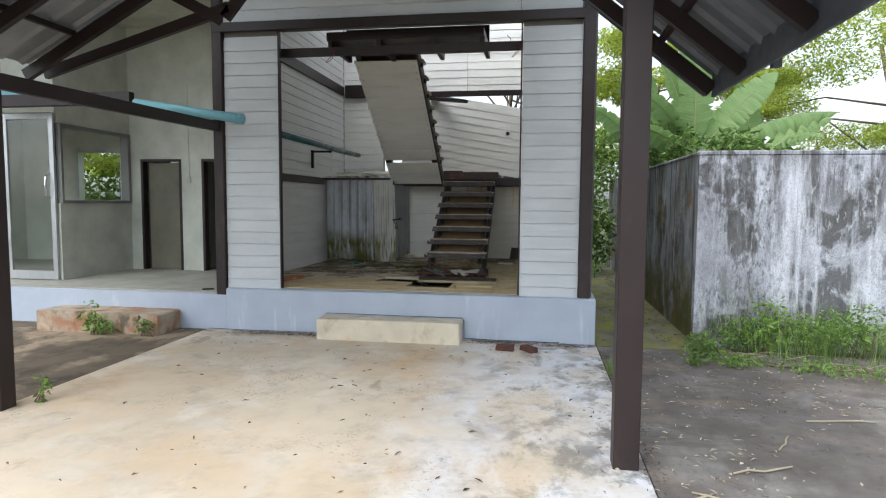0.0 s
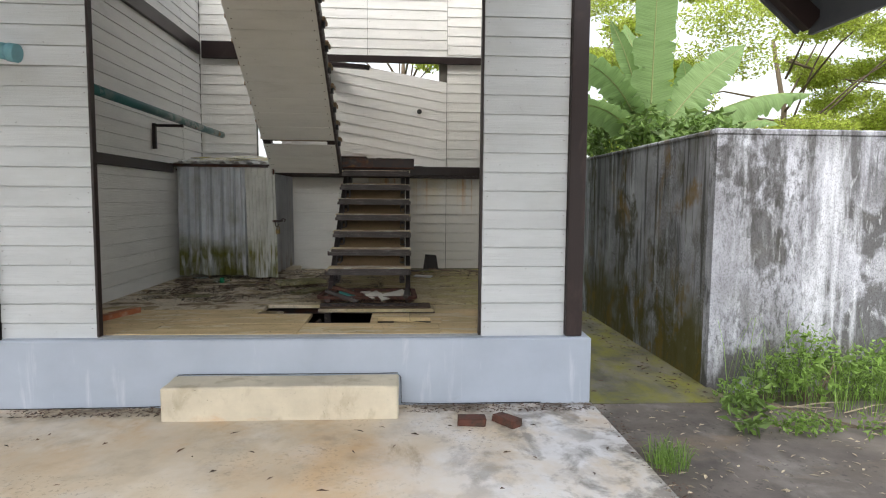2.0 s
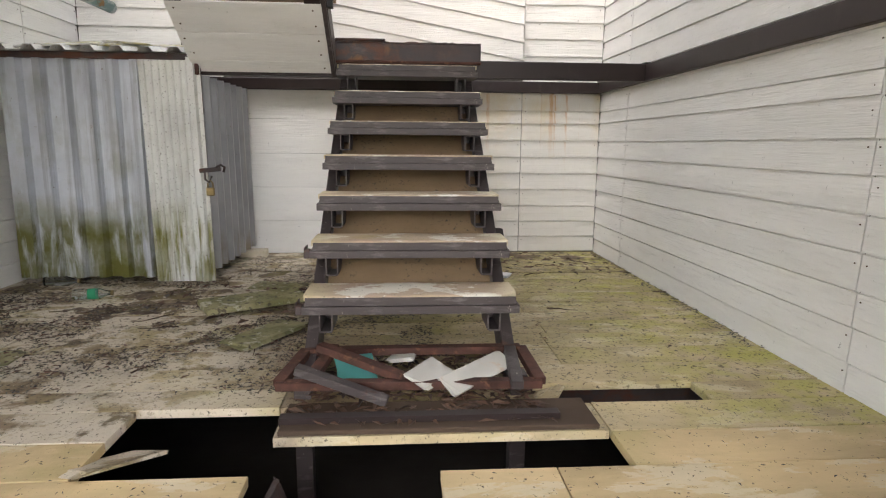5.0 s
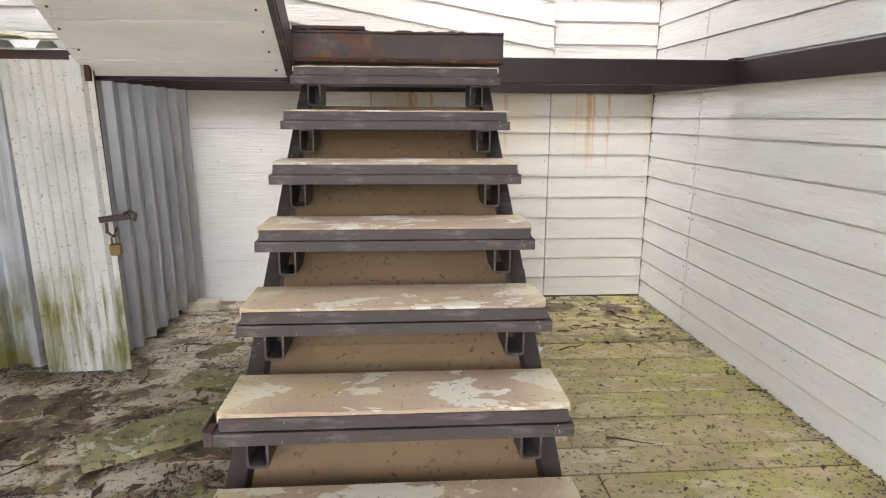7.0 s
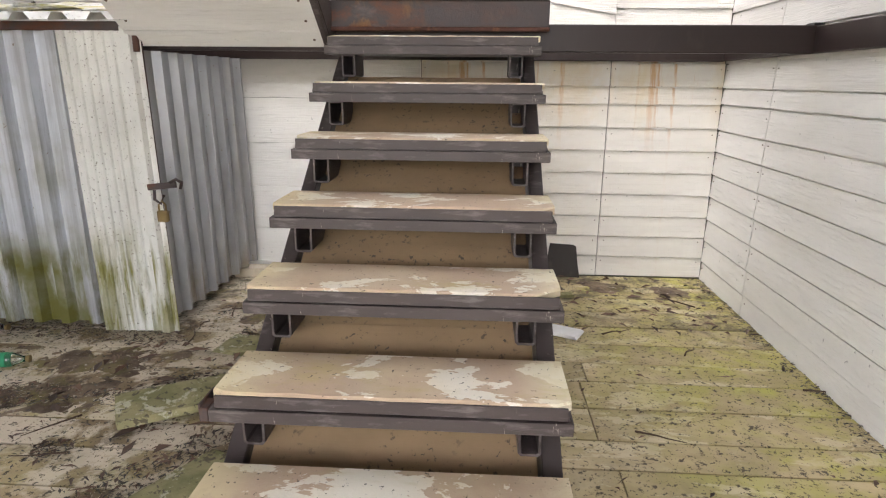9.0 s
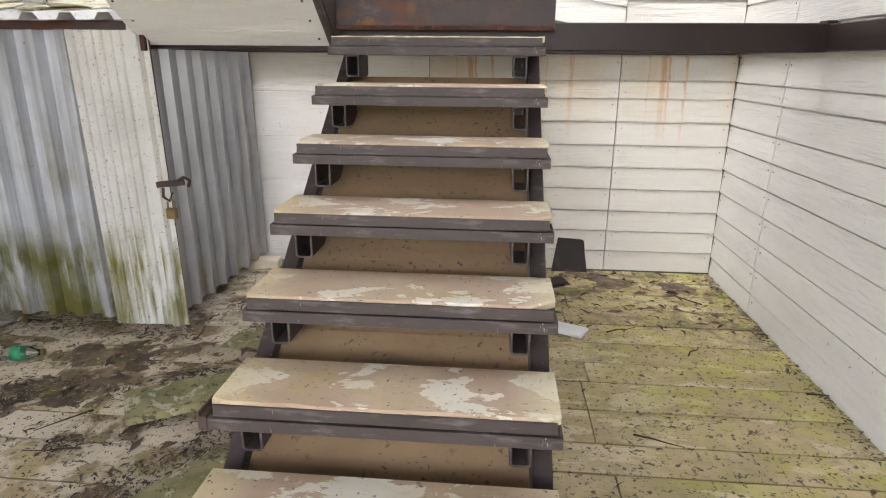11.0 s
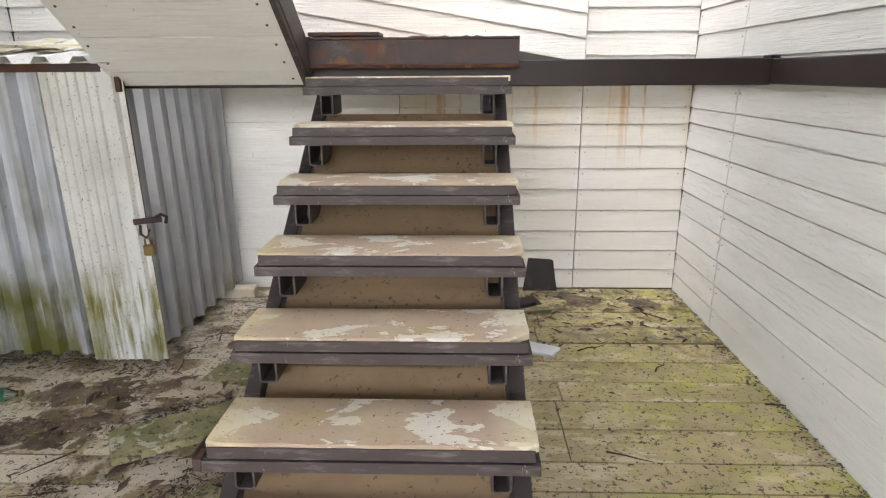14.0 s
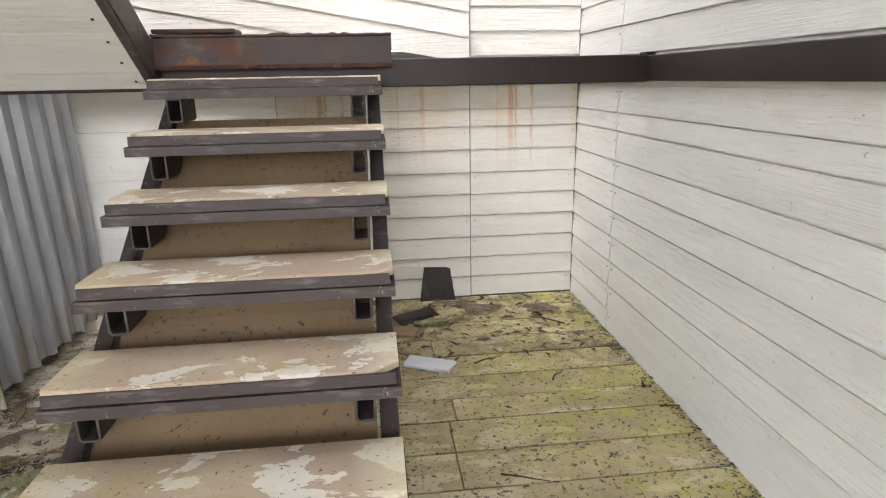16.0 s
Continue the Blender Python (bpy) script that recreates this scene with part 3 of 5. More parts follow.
# ---- walls of the stair hall ----
TOP = 5.24
bm = bmesh.new()
box(bm, XL - 0.12, XL - 0.002, 6.50, 11.05, 0.46, TOP)
wall_west = thing("wall_west", bm, m_back, "white lapped board wall of the stair hall", "wall", kind="structure")
boards(wall_west, (XL, 6.47, FLOOR), 90, [(0.0, 1.22), (1.22, 3.70), (3.70, 4.42)], FLOOR, 4.9)
bm = bmesh.new()
box(bm, XR + 0.002, XR + 0.10, 6.50, 11.05, 0.507, TOP)
EAST_ROWS = [z - FLOOR for z in (0.50, 0.64, 0.78, 0.918, 1.063, 1.203, 1.345, 1.475, 1.628, 1.722, 1.862)] + [1.482 + 0.1405 * k for k in range(21)]
NORTH_ROWS = [z - FLOOR for z in (0.53, 0.664, 0.797, 0.929, 1.070, 1.206, 1.343, 1.483, 1.622, 1.727)]
wall_east = thing("wall_east", bm, m_back, "white lapped board wall beside the alley", "wall", kind="structure")
boards(wall_east, (XR, 10.885, FLOOR), -90, [(0.0, 0.64), (0.64, 3.08), (3.08, 4.38)], FLOOR, 4.9, courses=EAST_ROWS)
bm = bmesh.new()
box(bm, -3.70, -2.90, 10.905, 11.0, 0.46, TOP)
box(bm, -2.90, -2.58, 10.905, 11.0, 0.46, 2.06)
box(bm, -2.90, -2.58, 10.905, 11.0, 2.76, TOP)
box(bm, -2.58, -0.25, 10.905, 11.0, 0.46, 2.06)
box(bm, -0.25, 0.55, 10.905, 11.0, 0.46, TOP)
box(bm, -2.58, -0.25, 10.905, 11.0, 3.56, TOP)
wall_north = thing("wall_north", bm, m_back, "white lapped board back wall with an open gap", "wall", kind="structure")
boards(wall_north, (-3.70, YB, FLOOR), 0, [(0.02, 1.12)], FLOOR, 2.06)
boards(wall_north, (-3.70, YB, FLOOR), 0, [(0.02, 0.80)], 2.06, 2.76, start=1.54)
boards(wall_north, (-3.70, YB, FLOOR), 0, [(0.02, 1.12)], 2.76, 4.9, start=2.24)
boards(wall_north, (-3.70, YB, FLOOR), 0, [(3.565, 4.235)], FLOOR + 10 * 0.1365, 4.9, start=10 * 0.1365 + 0.01, pitch=0.1365)
boards(wall_north, (-3.70, YB, FLOOR), 0, [(3.565, 4.235)], FLOOR, 1.9, mat=m_board_rust, courses=NORTH_ROWS)
boards(wall_north, (-3.70, YB, FLOOR), 0, [(2.42, 3.565)], FLOOR, 1.9, mat=m_board_rust, courses=NORTH_ROWS)
b = bmesh.new()
box(b, 0, 1.296, -0.012, 0.0, 0.0, PITCH * 2 - 0.002, bevel=0.0015)
flush_me = mesh_of("flush_board", b, m_board)
for r in range(5):
    piece("flush_board", flush_me, pose(-2.578, YB, FLOOR + r * PITCH * 2), wall_north)
boards(wall_north, (-3.70, YB, FLOOR), 0, [(1.12, 2.40), (2.40, 3.565)], 3.60, 4.9, start=3.08)
# the slanting panel over the landing
panel = base("slanting_panel", (-1.1, 10.86, 2.0), "slipped panel of white lapped boards hanging askew on the back wall", "wall panel")
SLANT = math.tan(radians(9.9))
SLANT_EDGE = ((0.0, 0.0), (-0.0165, 0.0), (-0.0180, 0.0015), (-0.0110, PITCH - 0.0080), (-0.0015, PITCH - 0.0070), (-0.0015, PITCH + 0.02), (0.0, PITCH + 0.02))


def slant_board(length):
    b = bmesh.new()
    ends = [[b.verts.new((x, y, z - x * SLANT)) for y, z in SLANT_EDGE] for x in (0.0, length)]
    for i in range(7):
        b.faces.new((ends[0][i], ends[0][(i + 1) % 7], ends[1][(i + 1) % 7], ends[1][i]))
    b.faces.new(ends[0][::-1])
    b.faces.new(ends[1])
    return mesh_of("board", b, m_board)


slant_me = slant_board(2.388)
for r in range(11):
    piece("board", slant_board(1.12 + 0.8 * r) if r < 2 else slant_me, pose(-2.53, 10.862, 2.03 + 0.55 * SLANT + r * PITCH), panel)
for xx in (-2.5, -1.9, -1.1, -0.24):
    bm = bmesh.new()
    zt = 3.50 - (xx + 1.98) * SLANT
    box(bm, xx, xx + 0.05, 10.864, 10.898, 2.0, zt)
    part("batten", bm, m_board, panel)
bm = bmesh.new()
lathe(bm, [(0.036, 0.0), (0.036, 0.012), (0.028, 0.03)], 14, Matrix.Translation((-0.54, 10.838, 2.84)) @ pose(0, 0, 0, 90, 0, 0))
part("bolt_cap", bm, m_black, panel, "round black bolt cap")

# front wall: two piers, the lintel and the boarding above it
bm = bmesh.new()
box(bm, -3.71, -3.03, YF + 0.003, YF + 0.06, 0.511, TOP)
pier_w = thing("wall_pier_west", bm, m_back, "white lapped board pier beside the opening", "wall", kind="structure")
boards(pier_w, (-3.715, YF, 0.514), 0, [(0.0, 0.69)], 0.5, 3.58, start=-0.033, pitch=0.1435, mat=m_board_out)
bm = bmesh.new()
box(bm, -0.155, 0.49, YF + 0.003, YF + 0.06, 0.511, TOP)
pier_e = thing("wall_pier_east", bm, m_back, "white lapped board pier at the house corner", "wall", kind="structure")
boards(pier_e, (-0.16, YF, 0.514), 0, [(0.0, 0.655)], 0.5, 3.58, start=-0.033, pitch=0.1435, mat=m_board_out)
bm = bmesh.new()
box(bm, -3.03, -0.155, YF + 0.003, YF + 0.10, 3.58, TOP)
wall_south = thing("wall_south", bm, m_back, "white boarded wall over the opening", "wall", kind="structure")
boards(wall_south, (-3.715, YF, 3.68), 0, [(0.0, 3.53), (3.53, 4.20)], 3.68, 5.1, mat=m_board_out)
bm = bmesh.new()
box(bm, -3.83, 0.50, YF - 0.075, YF - 0.02, 3.565, 3.672, bevel=0.004)
thing("trim_lintel", bm, m_brown, "dark brown lintel across the front", "beam", kind="structure")
for nm, x0, x1 in (("trim_jamb_west", -3.03, -3.012), ("trim_jamb_east", -0.178, -0.162)):
    bm = bmesh.new()
    box(bm, x0, x1, YF - 0.022, YF + 0.035, 0.517, 3.56)
    thing(nm, bm, m_brown, "dark brown edge strip of the opening", "trim", kind="structure")
for x0, x1, nm in ((-3.845, -3.722, "post"), (0.497, 0.625, "post")):
    bm = bmesh.new()
    box(bm, x0, x1, YF - 0.06, YF + 0.07, 0.511 if x0 > 0 else 0.42, 4.6, bevel=0.006)
    thing(nm, bm, m_post, "dark brown painted corner post of the house", "post", group="house posts")

# ring of brown steel channels along the walls
def channel(name, p, q, h=0.11, w=0.05, label="dark brown steel wall beam", mat=None):
    b = bmesh.new()
    beam(b, p, q, w, h, 0.004)
    return thing(name, b, mat or m_brown, label, "beam", group="hall beams")


channel("wall_beam", (XL + 0.03, 6.58, 1.925), (XL + 0.03, 9.70, 1.925))
channel("wall_beam", (XR - 0.03, 6.58, 1.93), (XR - 0.03, 10.87, 1.93))
channel("wall_beam", (-3.60, YB - 0.05, 1.915), (0.50, YB - 0.05, 1.915), 0.09)
channel("landing_beam", (-2.46, 9.87, 1.93), (0.50, 9.87, 1.93), 0.115, 0.05, "dark brown steel beam carrying the landing")
channel("wall_beam", (XL + 0.03, 6.58, 3.66), (XL + 0.03, 10.80, 3.66), 0.16)
channel("wall_beam", (-3.64, YB - 0.05, 3.66), (-2.2, YB - 0.05, 3.66), 0.24)
channel("wall_beam", (-2.2, YB - 0.05, 3.58), (0.50, YB - 0.05, 3.58), 0.10)
channel("cross_beam", (-3.65, 6.66, 3.36), (0.52, 6.66, 3.36), 0.10)
bm = bmesh.new()
box(bm, -2.52, -0.62, 6.70, 7.50, 3.50, 3.60)
for xx in (-2.5, -1.9, -1.25, -0.66):
    box(bm, xx, xx + 0.05, 6.70, 7.50, 3.42, 3.499)
box(bm, -2.52, -0.62, 7.47, 7.52, 3.56, 3.84)
thing("upper_landing", bm, m_brown, "dark timber and steel landing under the roof", "landing")
bm = bmesh.new()
box(bm, 0.492, 0.535, 9.86, 9.93, 1.988, 2.0, bevel=0.002)
thing("beam_plate", bm, m_black, "small dark steel plate on the beam joint", "plate")

# ---- the stairs ----
RISE, GO = 0.178, 0.2505
SX0, SX1 = -1.53, -0.69
stairs = base("stairs", (-1.11, 8.3, FLOOR), "open stairs with worn boards on dark painted steel", "stairs")
for sx in (SX0 + 0.018, SX1 - 0.024):
    bm = bmesh.new()
    beam(bm, (sx, 7.86, 0.875 - 0.68 * RISE / GO), (sx, 9.84, 0.875 + 1.30 * RISE / GO), 0.05, 0.14, 0.003)
    part("stringer", bm, m_steel, stairs)


def tread_board(seed):
    """A board with a ragged front edge, chipped corners and a slight cup."""
    r = random.Random(seed)
    b = bmesh.new()
    n = 26
    chip0, chip1 = r.choice((0.018, 0.035, 0.055)), r.choice((0.020, 0.040, 0.065))
    cols = []
    for i in range(n + 1):
        x = -0.006 + 0.852 * i / n
        front = 0.0022 * r.uniform(-1, 1) - 0.001
        e0, e1 = x + 0.006, 0.846 - x
        if e0 < chip0:
            front += (chip0 - e0) * 0.9
        if e1 < chip1:
            front += (chip1 - e1) * 0.8
        up = 0.0012 * r.uniform(-1, 1)
        cols.append([b.verts.new((x, y, z)) for y, z in ((front, 0.0), (front - 0.001, 0.017 + up), (front + 0.006, 0.021 + up), (0.12, 0.0215 + up * 0.5), (0.229, 0.021), (0.232, 0.0))])
    for i in range(n):
        for k in range(6):
            b.faces.new((cols[i][k], cols[i][(k + 1) % 6], cols[i + 1][(k + 1) % 6], cols[i + 1][k]))
    b.faces.new(cols[0][::-1])
    b.faces.new(cols[-1])
    return mesh_of("tread_board", b, m_tread)


frame_b = bmesh.new()
box(frame_b, -0.010, 0.850, -0.020, -0.006, -0.050, -0.018, bevel=0.001)
box(frame_b, 0.004, 0.836, -0.014, -0.007, -0.015, 0.0165, bevel=0.001)
box(frame_b, -0.010, 0.850, -0.006, 0.215, -0.050, -0.044)
box(frame_b, -0.010, 0.850, 0.209, 0.215, -0.044, -0.004)
box(frame_b, -0.010, -0.004, -0.006, 0.209, -0.044, -0.018)
box(frame_b, 0.844, 0.850, -0.006, 0.209, -0.044, -0.018)
box(frame_b, 0.0, 0.84, -0.005, 0.208, -0.043, -0.004)
frame_me = mesh_of("tread_frame", frame_b, m_steel)
clip_b = bmesh.new()
box(clip_b, -0.034, -0.011, -0.020, 0.030, -0.050, -0.014, bevel=0.002)
box(clip_b, -0.034, -0.029, -0.018, 0.070, -0.049, -0.004, bevel=0.001)
clip_me = mesh_of("end_clip", clip_b, m_rusty)
tube_b = bmesh.new()
OUTER = ((0.0, 0.0), (0.055, 0.0), (0.055, -0.079), (0.049, -0.086), (0.008, -0.086), (0.0, -0.079))
INNER = ((0.006, -0.006), (0.049, -0.006), (0.049, -0.075), (0.045, -0.080), (0.011, -0.080), (0.006, -0.075))
tl = [[tube_b.verts.new((x, y, z)) for x, z in ring] for y, ring in ((0.02, OUTER), (0.20, OUTER), (0.20, INNER), (0.02, INNER))]
for ra, rb in zip(tl, tl[1:] + tl[:1]):
    for i in range(6):
        tube_b.faces.new((ra[i], ra[(i + 1) % 6], rb[(i + 1) % 6], rb[i]))
tube_b.faces.new(tl[2])
tube_me = mesh_of("bracket_tube", tube_b, m_steel)
for k in range(1, 8):
    y, z = 8.31 + GO * (k - 2), 1.03 + RISE * (k - 2)
    piece("tread_frame", frame_me, pose(SX0, y, z - 0.022, 0, 0, 0), stairs)
    piece("tread_board", tread_board(k), pose(SX0, y - 0.004, z - 0.021, 0, 0, rng.uniform(-0.3, 0.3)), stairs, "worn tan board with flaking cream paint")
    if k < 3:
        piece("end_clip", clip_me, pose(SX0, y, z - 0.022), stairs, "rusty bent angle clip")
    for bx_ in (SX0 + 0.050, SX1 - 0.112):
        piece("bracket_tube", tube_me, pose(bx_, y + 0.005, z - 0.0725), stairs)
# boards closing the underside
ang = math.degrees(math.atan2(RISE, GO))
for k in range(6):
    a = Vector((0, 8.20, 0.68)) + Vector((0, GO, RISE)).normalized() * (k * 0.307)
    bm = bmesh.new()
    box(bm, SX0 + 0.052, SX1 - 0.058, 0.0 if k else 0.12, 0.312, -0.006, 0.006, Matrix.Translation(a) @ pose(0, 0, 0, ang + 1.6, 0, 0), bevel=0.001)
    part("underside_board", bm, m_tan, stairs)
# top edge of the landing
bm = bmesh.new()
box(bm, -1.57, -0.63, 9.795, 9.84, 1.955, 2.078, bevel=0.004)
part("landing_edge", bm, m_edge, stairs, "rusty steel edge of the landing")
bm = bmesh.new()
box(bm, -1.572, -0.628, 9.778, 9.794, 1.953, 1.970, bevel=0.003)
part("landing_lip", bm, m_rust, stairs, "flaking rusty lip of the landing")
bm = bmesh.new()
rl = random.Random(12)
cols = []
for q in range(41):
    xq, up = -1.57 + q * 0.0235, 2.085 + rl.choice((0.0, 0.001, 0.002, 0.006))
    yq = 9.790 + rl.uniform(-0.003, 0.003)
    cols.append([bm.verts.new(c) for c in ((xq, yq, 2.079), (xq, yq, up), (xq, 9.842, up), (xq, 9.842, 2.079))])
for ca, cb in zip(cols, cols[1:]):
    for e in range(4):
        bm.faces.new((ca[e], ca[(e + 1) % 4], cb[(e + 1) % 4], cb[e]))
bm.faces.new(cols[0][::-1])
bm.faces.new(cols[-1])
part("landing_nosing", bm, m_edge, stairs, "ragged worn top of the landing edge")
bm = bmesh.new()
box(bm, -1.56, -0.64, 9.845, 10.82, 2.03, 2.055)
part("landing_board", bm, m_tan, stairs)
bm = bmesh.new()
box(bm, -1.57, -1.25, 9.81, 9.95, 2.093, 2.110, bevel=0.003)
part("landing_plank", bm, m_rusty, stairs, "loose weathered plank end")

# upper flight with its boarded underside
upper = base("upper_stairs", (-2.05, 9.8, 1.88), "upper stair flight with a white boarded underside", "stairs")
U0, U1 = Vector((0, 9.80, 1.885)), Vector((0, 7.50, 3.555))
udir = (U1 - U0).normalized()
uang = math.degrees(math.atan2(udir.z, -udir.y))
um = Matrix.Translation(U0) @ pose(0, 0, 0, -uang, 0, 0)
ulen = (U1 - U0).length
d = 0.0
widths = [0.10] + [0.225] * 12
for k, wd in enumerate(widths):
    gap = 0.075 if k == 2 else 0.003
    if d + wd > ulen:
        break
    bm = bmesh.new()
    x0 = -2.46
    box(bm, x0, -1.595, -d - wd, -d, 0.0, 0.012, um, bevel=0.002)
    part("soffit_board", bm, m_board, upper)
    d += wd + gap
bm = bmesh.new()
dd = 0.05
while dd < ulen - 0.1:
    for xx in (-2.42, -1.64):
        lathe(bm, [(0.0055, -0.003), (0.006, 0.002)], 7, um @ Matrix.Translation((xx + rng.uniform(-0.01, 0.01), -dd, 0.0)))
    dd += 0.115
tagged(part("nails", bm, m_nail, upper, "rusty nail heads"), kind="stuff")
# Added dark sheet: the shade in the soffit gaps is put into its colour.
bm = bmesh.new()
box(bm, -2.38, -1.62, -ulen, -0.80, 0.10, 0.115, um)
part("inner_panel", bm, m_brown, upper)
for xx in (-2.455, -1.69):
    bm = bmesh.new()
    box(bm, xx, xx + 0.09, -0.640, -0.548, 0.002, 0.012, um)
    box(bm, xx, xx + 0.09, -0.640, -0.548, 0.085, 0.095, um)
    box(bm, xx, xx + 0.008, -0.640, -0.548, 0.012, 0.085, um)
    box(bm, xx + 0.082, xx + 0.09, -0.640, -0.548, 0.012, 0.085, um)
    part("bracket_tube", bm, m_brown, upper, "dark square tube showing in the gap of the boards")
for xx in (-2.43, -1.615):
    bm = bmesh.new()
    box(bm, xx, xx + 0.05, -ulen, 0.0, 0.013, 0.14, um)
    part("stringer", bm, m_steel, upper)
bm = bmesh.new()
box(bm, -1.594, -1.570, -ulen, 0.02, -0.012, 0.15, um)
part("side_plate", bm, m_steel, upper)
for k in range(1, 9):
    c = U0 + udir * (0.20 + k * 0.29)
    bm = bmesh.new()
    box(bm, -2.50, -1.535, c.y - 0.02, c.y + 0.20, c.z + 0.10, c.z + 0.14, bevel=0.003)
    part("tread", bm, m_tan, upper)
    bm = bmesh.new()
    box(bm, -1.569, -1.535, c.y - 0.03, c.y + 0.02, c.z + 0.03, c.z + 0.085)
    part("bracket", bm, m_black, upper)

# ---- corrugated booth under the stairs ----
def ribbed(bm, origin, along, up, length, height, pitch=0.095, depth=0.022, flat=0.5, sag=0.0):
    """A folded metal sheet, its ribs running along up; origin is its lower corner."""
    o, a, u = Vector(origin), Vector(along).normalized(), Vector(up).normalized()
    n = a.cross(u).normalized()
    xs, t = [], 0.0
    while t < length:
        for fx, dz in ((0.0, 0.0), (pitch * flat, 0.0), (pitch * (flat + 0.14), depth), (pitch * 0.86, depth)):
            if t + fx <= length:
                xs.append((t + fx, dz))
        t += pitch
    xs.append((length, 0.0))
    skins = []
    for back in (0.0, -0.003):
        lo = [bm.verts.new(o + a * x + n * (dz + back) + u * (sag * math.sin(x * 2.3))) for x, dz in xs]
        hi = [bm.verts.new(o + a * x + n * (dz + back) + u * height) for x, dz in xs]
        skins.append((lo, hi))
    (lo, hi), (lb, hb) = skins
    for i in range(len(xs) - 1):
        bm.faces.new((lo[i], lo[i + 1], hi[i + 1], hi[i]))
        bm.faces.new((lb[i + 1], lb[i], hb[i], hb[i + 1]))
        bm.faces.new((lb[i], lb[i + 1], lo[i + 1], lo[i]))
        bm.faces.new((hi[i], hi[i + 1], hb[i + 1], hb[i]))
    bm.faces.new((lb[0], lo[0], hi[0], hb[0]))
    bm.faces.new((lo[-1], lb[-1], hb[-1], hi[-1]))


booth = base("metal_booth", (-3.1, 10.3, FLOOR), "corrugated zinc closet with a padlocked door, mossy at its foot", "closet")
bm = bmesh.new()
ribbed(bm, (-3.64, 9.79, 0.555), (1, 0, 0), (0, 0, 1), 0.93, 1.41, 0.145, 0.045, 0.42, 0.008)
part("front_sheet", bm, m_zinc, booth, "grey zinc sheet, green with moss below")
bm = bmesh.new()
ribbed(bm, (-2.755, 9.745, 0.535), (1, 0.04, 0), (-0.02, 0, 1), 0.26, 1.43, 0.043, 0.007, 0.6)
ribbed(bm, (-2.498, 9.757, 0.535), (1, 0.04, 0), (-0.02, 0, 1), 0.115, 1.43, 0.09, 0.026, 0.30)
part("edge_sheet", bm, m_zinc_chalk, booth, "chalky white weathered zinc sheet")
bm = bmesh.new()
ribbed(bm, (-2.425, 9.80, 0.59), (0.02, 1, 0), (-0.012, 0, 1), 1.05, 1.28, 0.15, 0.036, 0.60)
booth_door = part("door", bm, m_zinc_clean, booth, "grey corrugated zinc door")
bm = bmesh.new()
beam(bm, (-2.400, 9.772, 0.52), (-2.422, 9.772, 1.97), 0.022, 0.012, 0.002)
part("corner_post", bm, m_rusty, booth)
bm = bmesh.new()
beam(bm, (-2.44, 9.728, 1.262), (-2.31, 9.745, 1.275), 0.012, 0.028, 0.002)
tube(bm, [(-2.335, 9.735, 1.285), (-2.305, 9.735, 1.30), (-2.285, 9.745, 1.285), (-2.295, 9.75, 1.255)], 0.008, 8)
tube(bm, [(-2.405, 9.72, 1.25), (-2.40, 9.705, 1.21), (-2.375, 9.71, 1.19), (-2.36, 9.715, 1.23)], 0.007, 8)
part("hasp", bm, m_rusty, booth_door, "rusty hasp")
bm = bmesh.new()
box(bm, -2.395, -2.345, 9.695, 9.72, 1.105, 1.158, bevel=0.005)
tube(bm, [(-2.386, 9.708, 1.155), (-2.386, 9.708, 1.185), (-2.37, 9.708, 1.205), (-2.354, 9.708, 1.185), (-2.354, 9.708, 1.155)], 0.005, 8)
part("padlock", bm, m_brass, booth_door, "tarnished brass padlock")
m_shard = surface("chalky_broken_roof_sheet", (0.70, 0.69, 0.64), 0.7, jitter=0.3, layers=[((0.46, 0.40, 0.10), (5, 5, 5), 0.46, 0.58, 8, None, None, 0.85), ((0.40, 0.40, 0.38), (3, 9, 9), 0.5, 0.7, 8, None, None, 0.6),
                  (MOULD, (26, 26, 26), 0.60, 0.65, 6, None, None, 0.85)], bump=0.5)
bm = bmesh.new()
ribbed(bm, (-2.40, 10.7, 2.10), (-1, 0, 0), (0, -1, -0.11), 1.28, 1.06, 0.17, 0.030, 0.45)
part("roof_sheet", bm, m_zinc_chalk, booth, "weathered zinc roof sheet")
rs = random.Random(77)
for k in range(13):
    bm = bmesh.new()
    lx, ly = rs.uniform(0.22, 0.62), rs.uniform(0.07, 0.22)
    cx, cy = rs.uniform(-3.5, -2.72), 9.80 + 0.055 * k
    box(bm, -lx / 2, lx / 2, -ly / 2, ly / 2, 0, 0.008, pose(cx, cy, 2.02 + 0.11 * (cy - 9.70) + 0.008 * (k % 3), rs.uniform(2, 14), rs.uniform(-4, 4), rs.uniform(-16, 16)), bevel=0.002)
    for v in bm.verts:
        v.co += Vector((rs.uniform(-0.012, 0.012), rs.uniform(-0.012, 0.012), rs.uniform(-0.003, 0.003)))
    part("roof_fragment", bm, m_shard, booth, "broken chalky sheet fragment with yellow moss")
bm = bmesh.new()
box(bm, -3.66, -2.46, 9.80, 9.83, 1.90, 1.925)
part("top_rail", bm, m_brown, booth)
bm = bmesh.new()
box(bm, -3.67, -2.43, 9.735, 9.775, 1.948, 1.985, bevel=0.003)
part("roof_batten", bm, m_rusty, booth, "dark timber strip under the roof sheet")
bm = bmesh.new()
box(bm, -2.438, -2.415, 9.742, 9.79, 1.86, 2.0, bevel=0.003)
part("corner_strap", bm, m_rust, booth, "rusted corner strap")

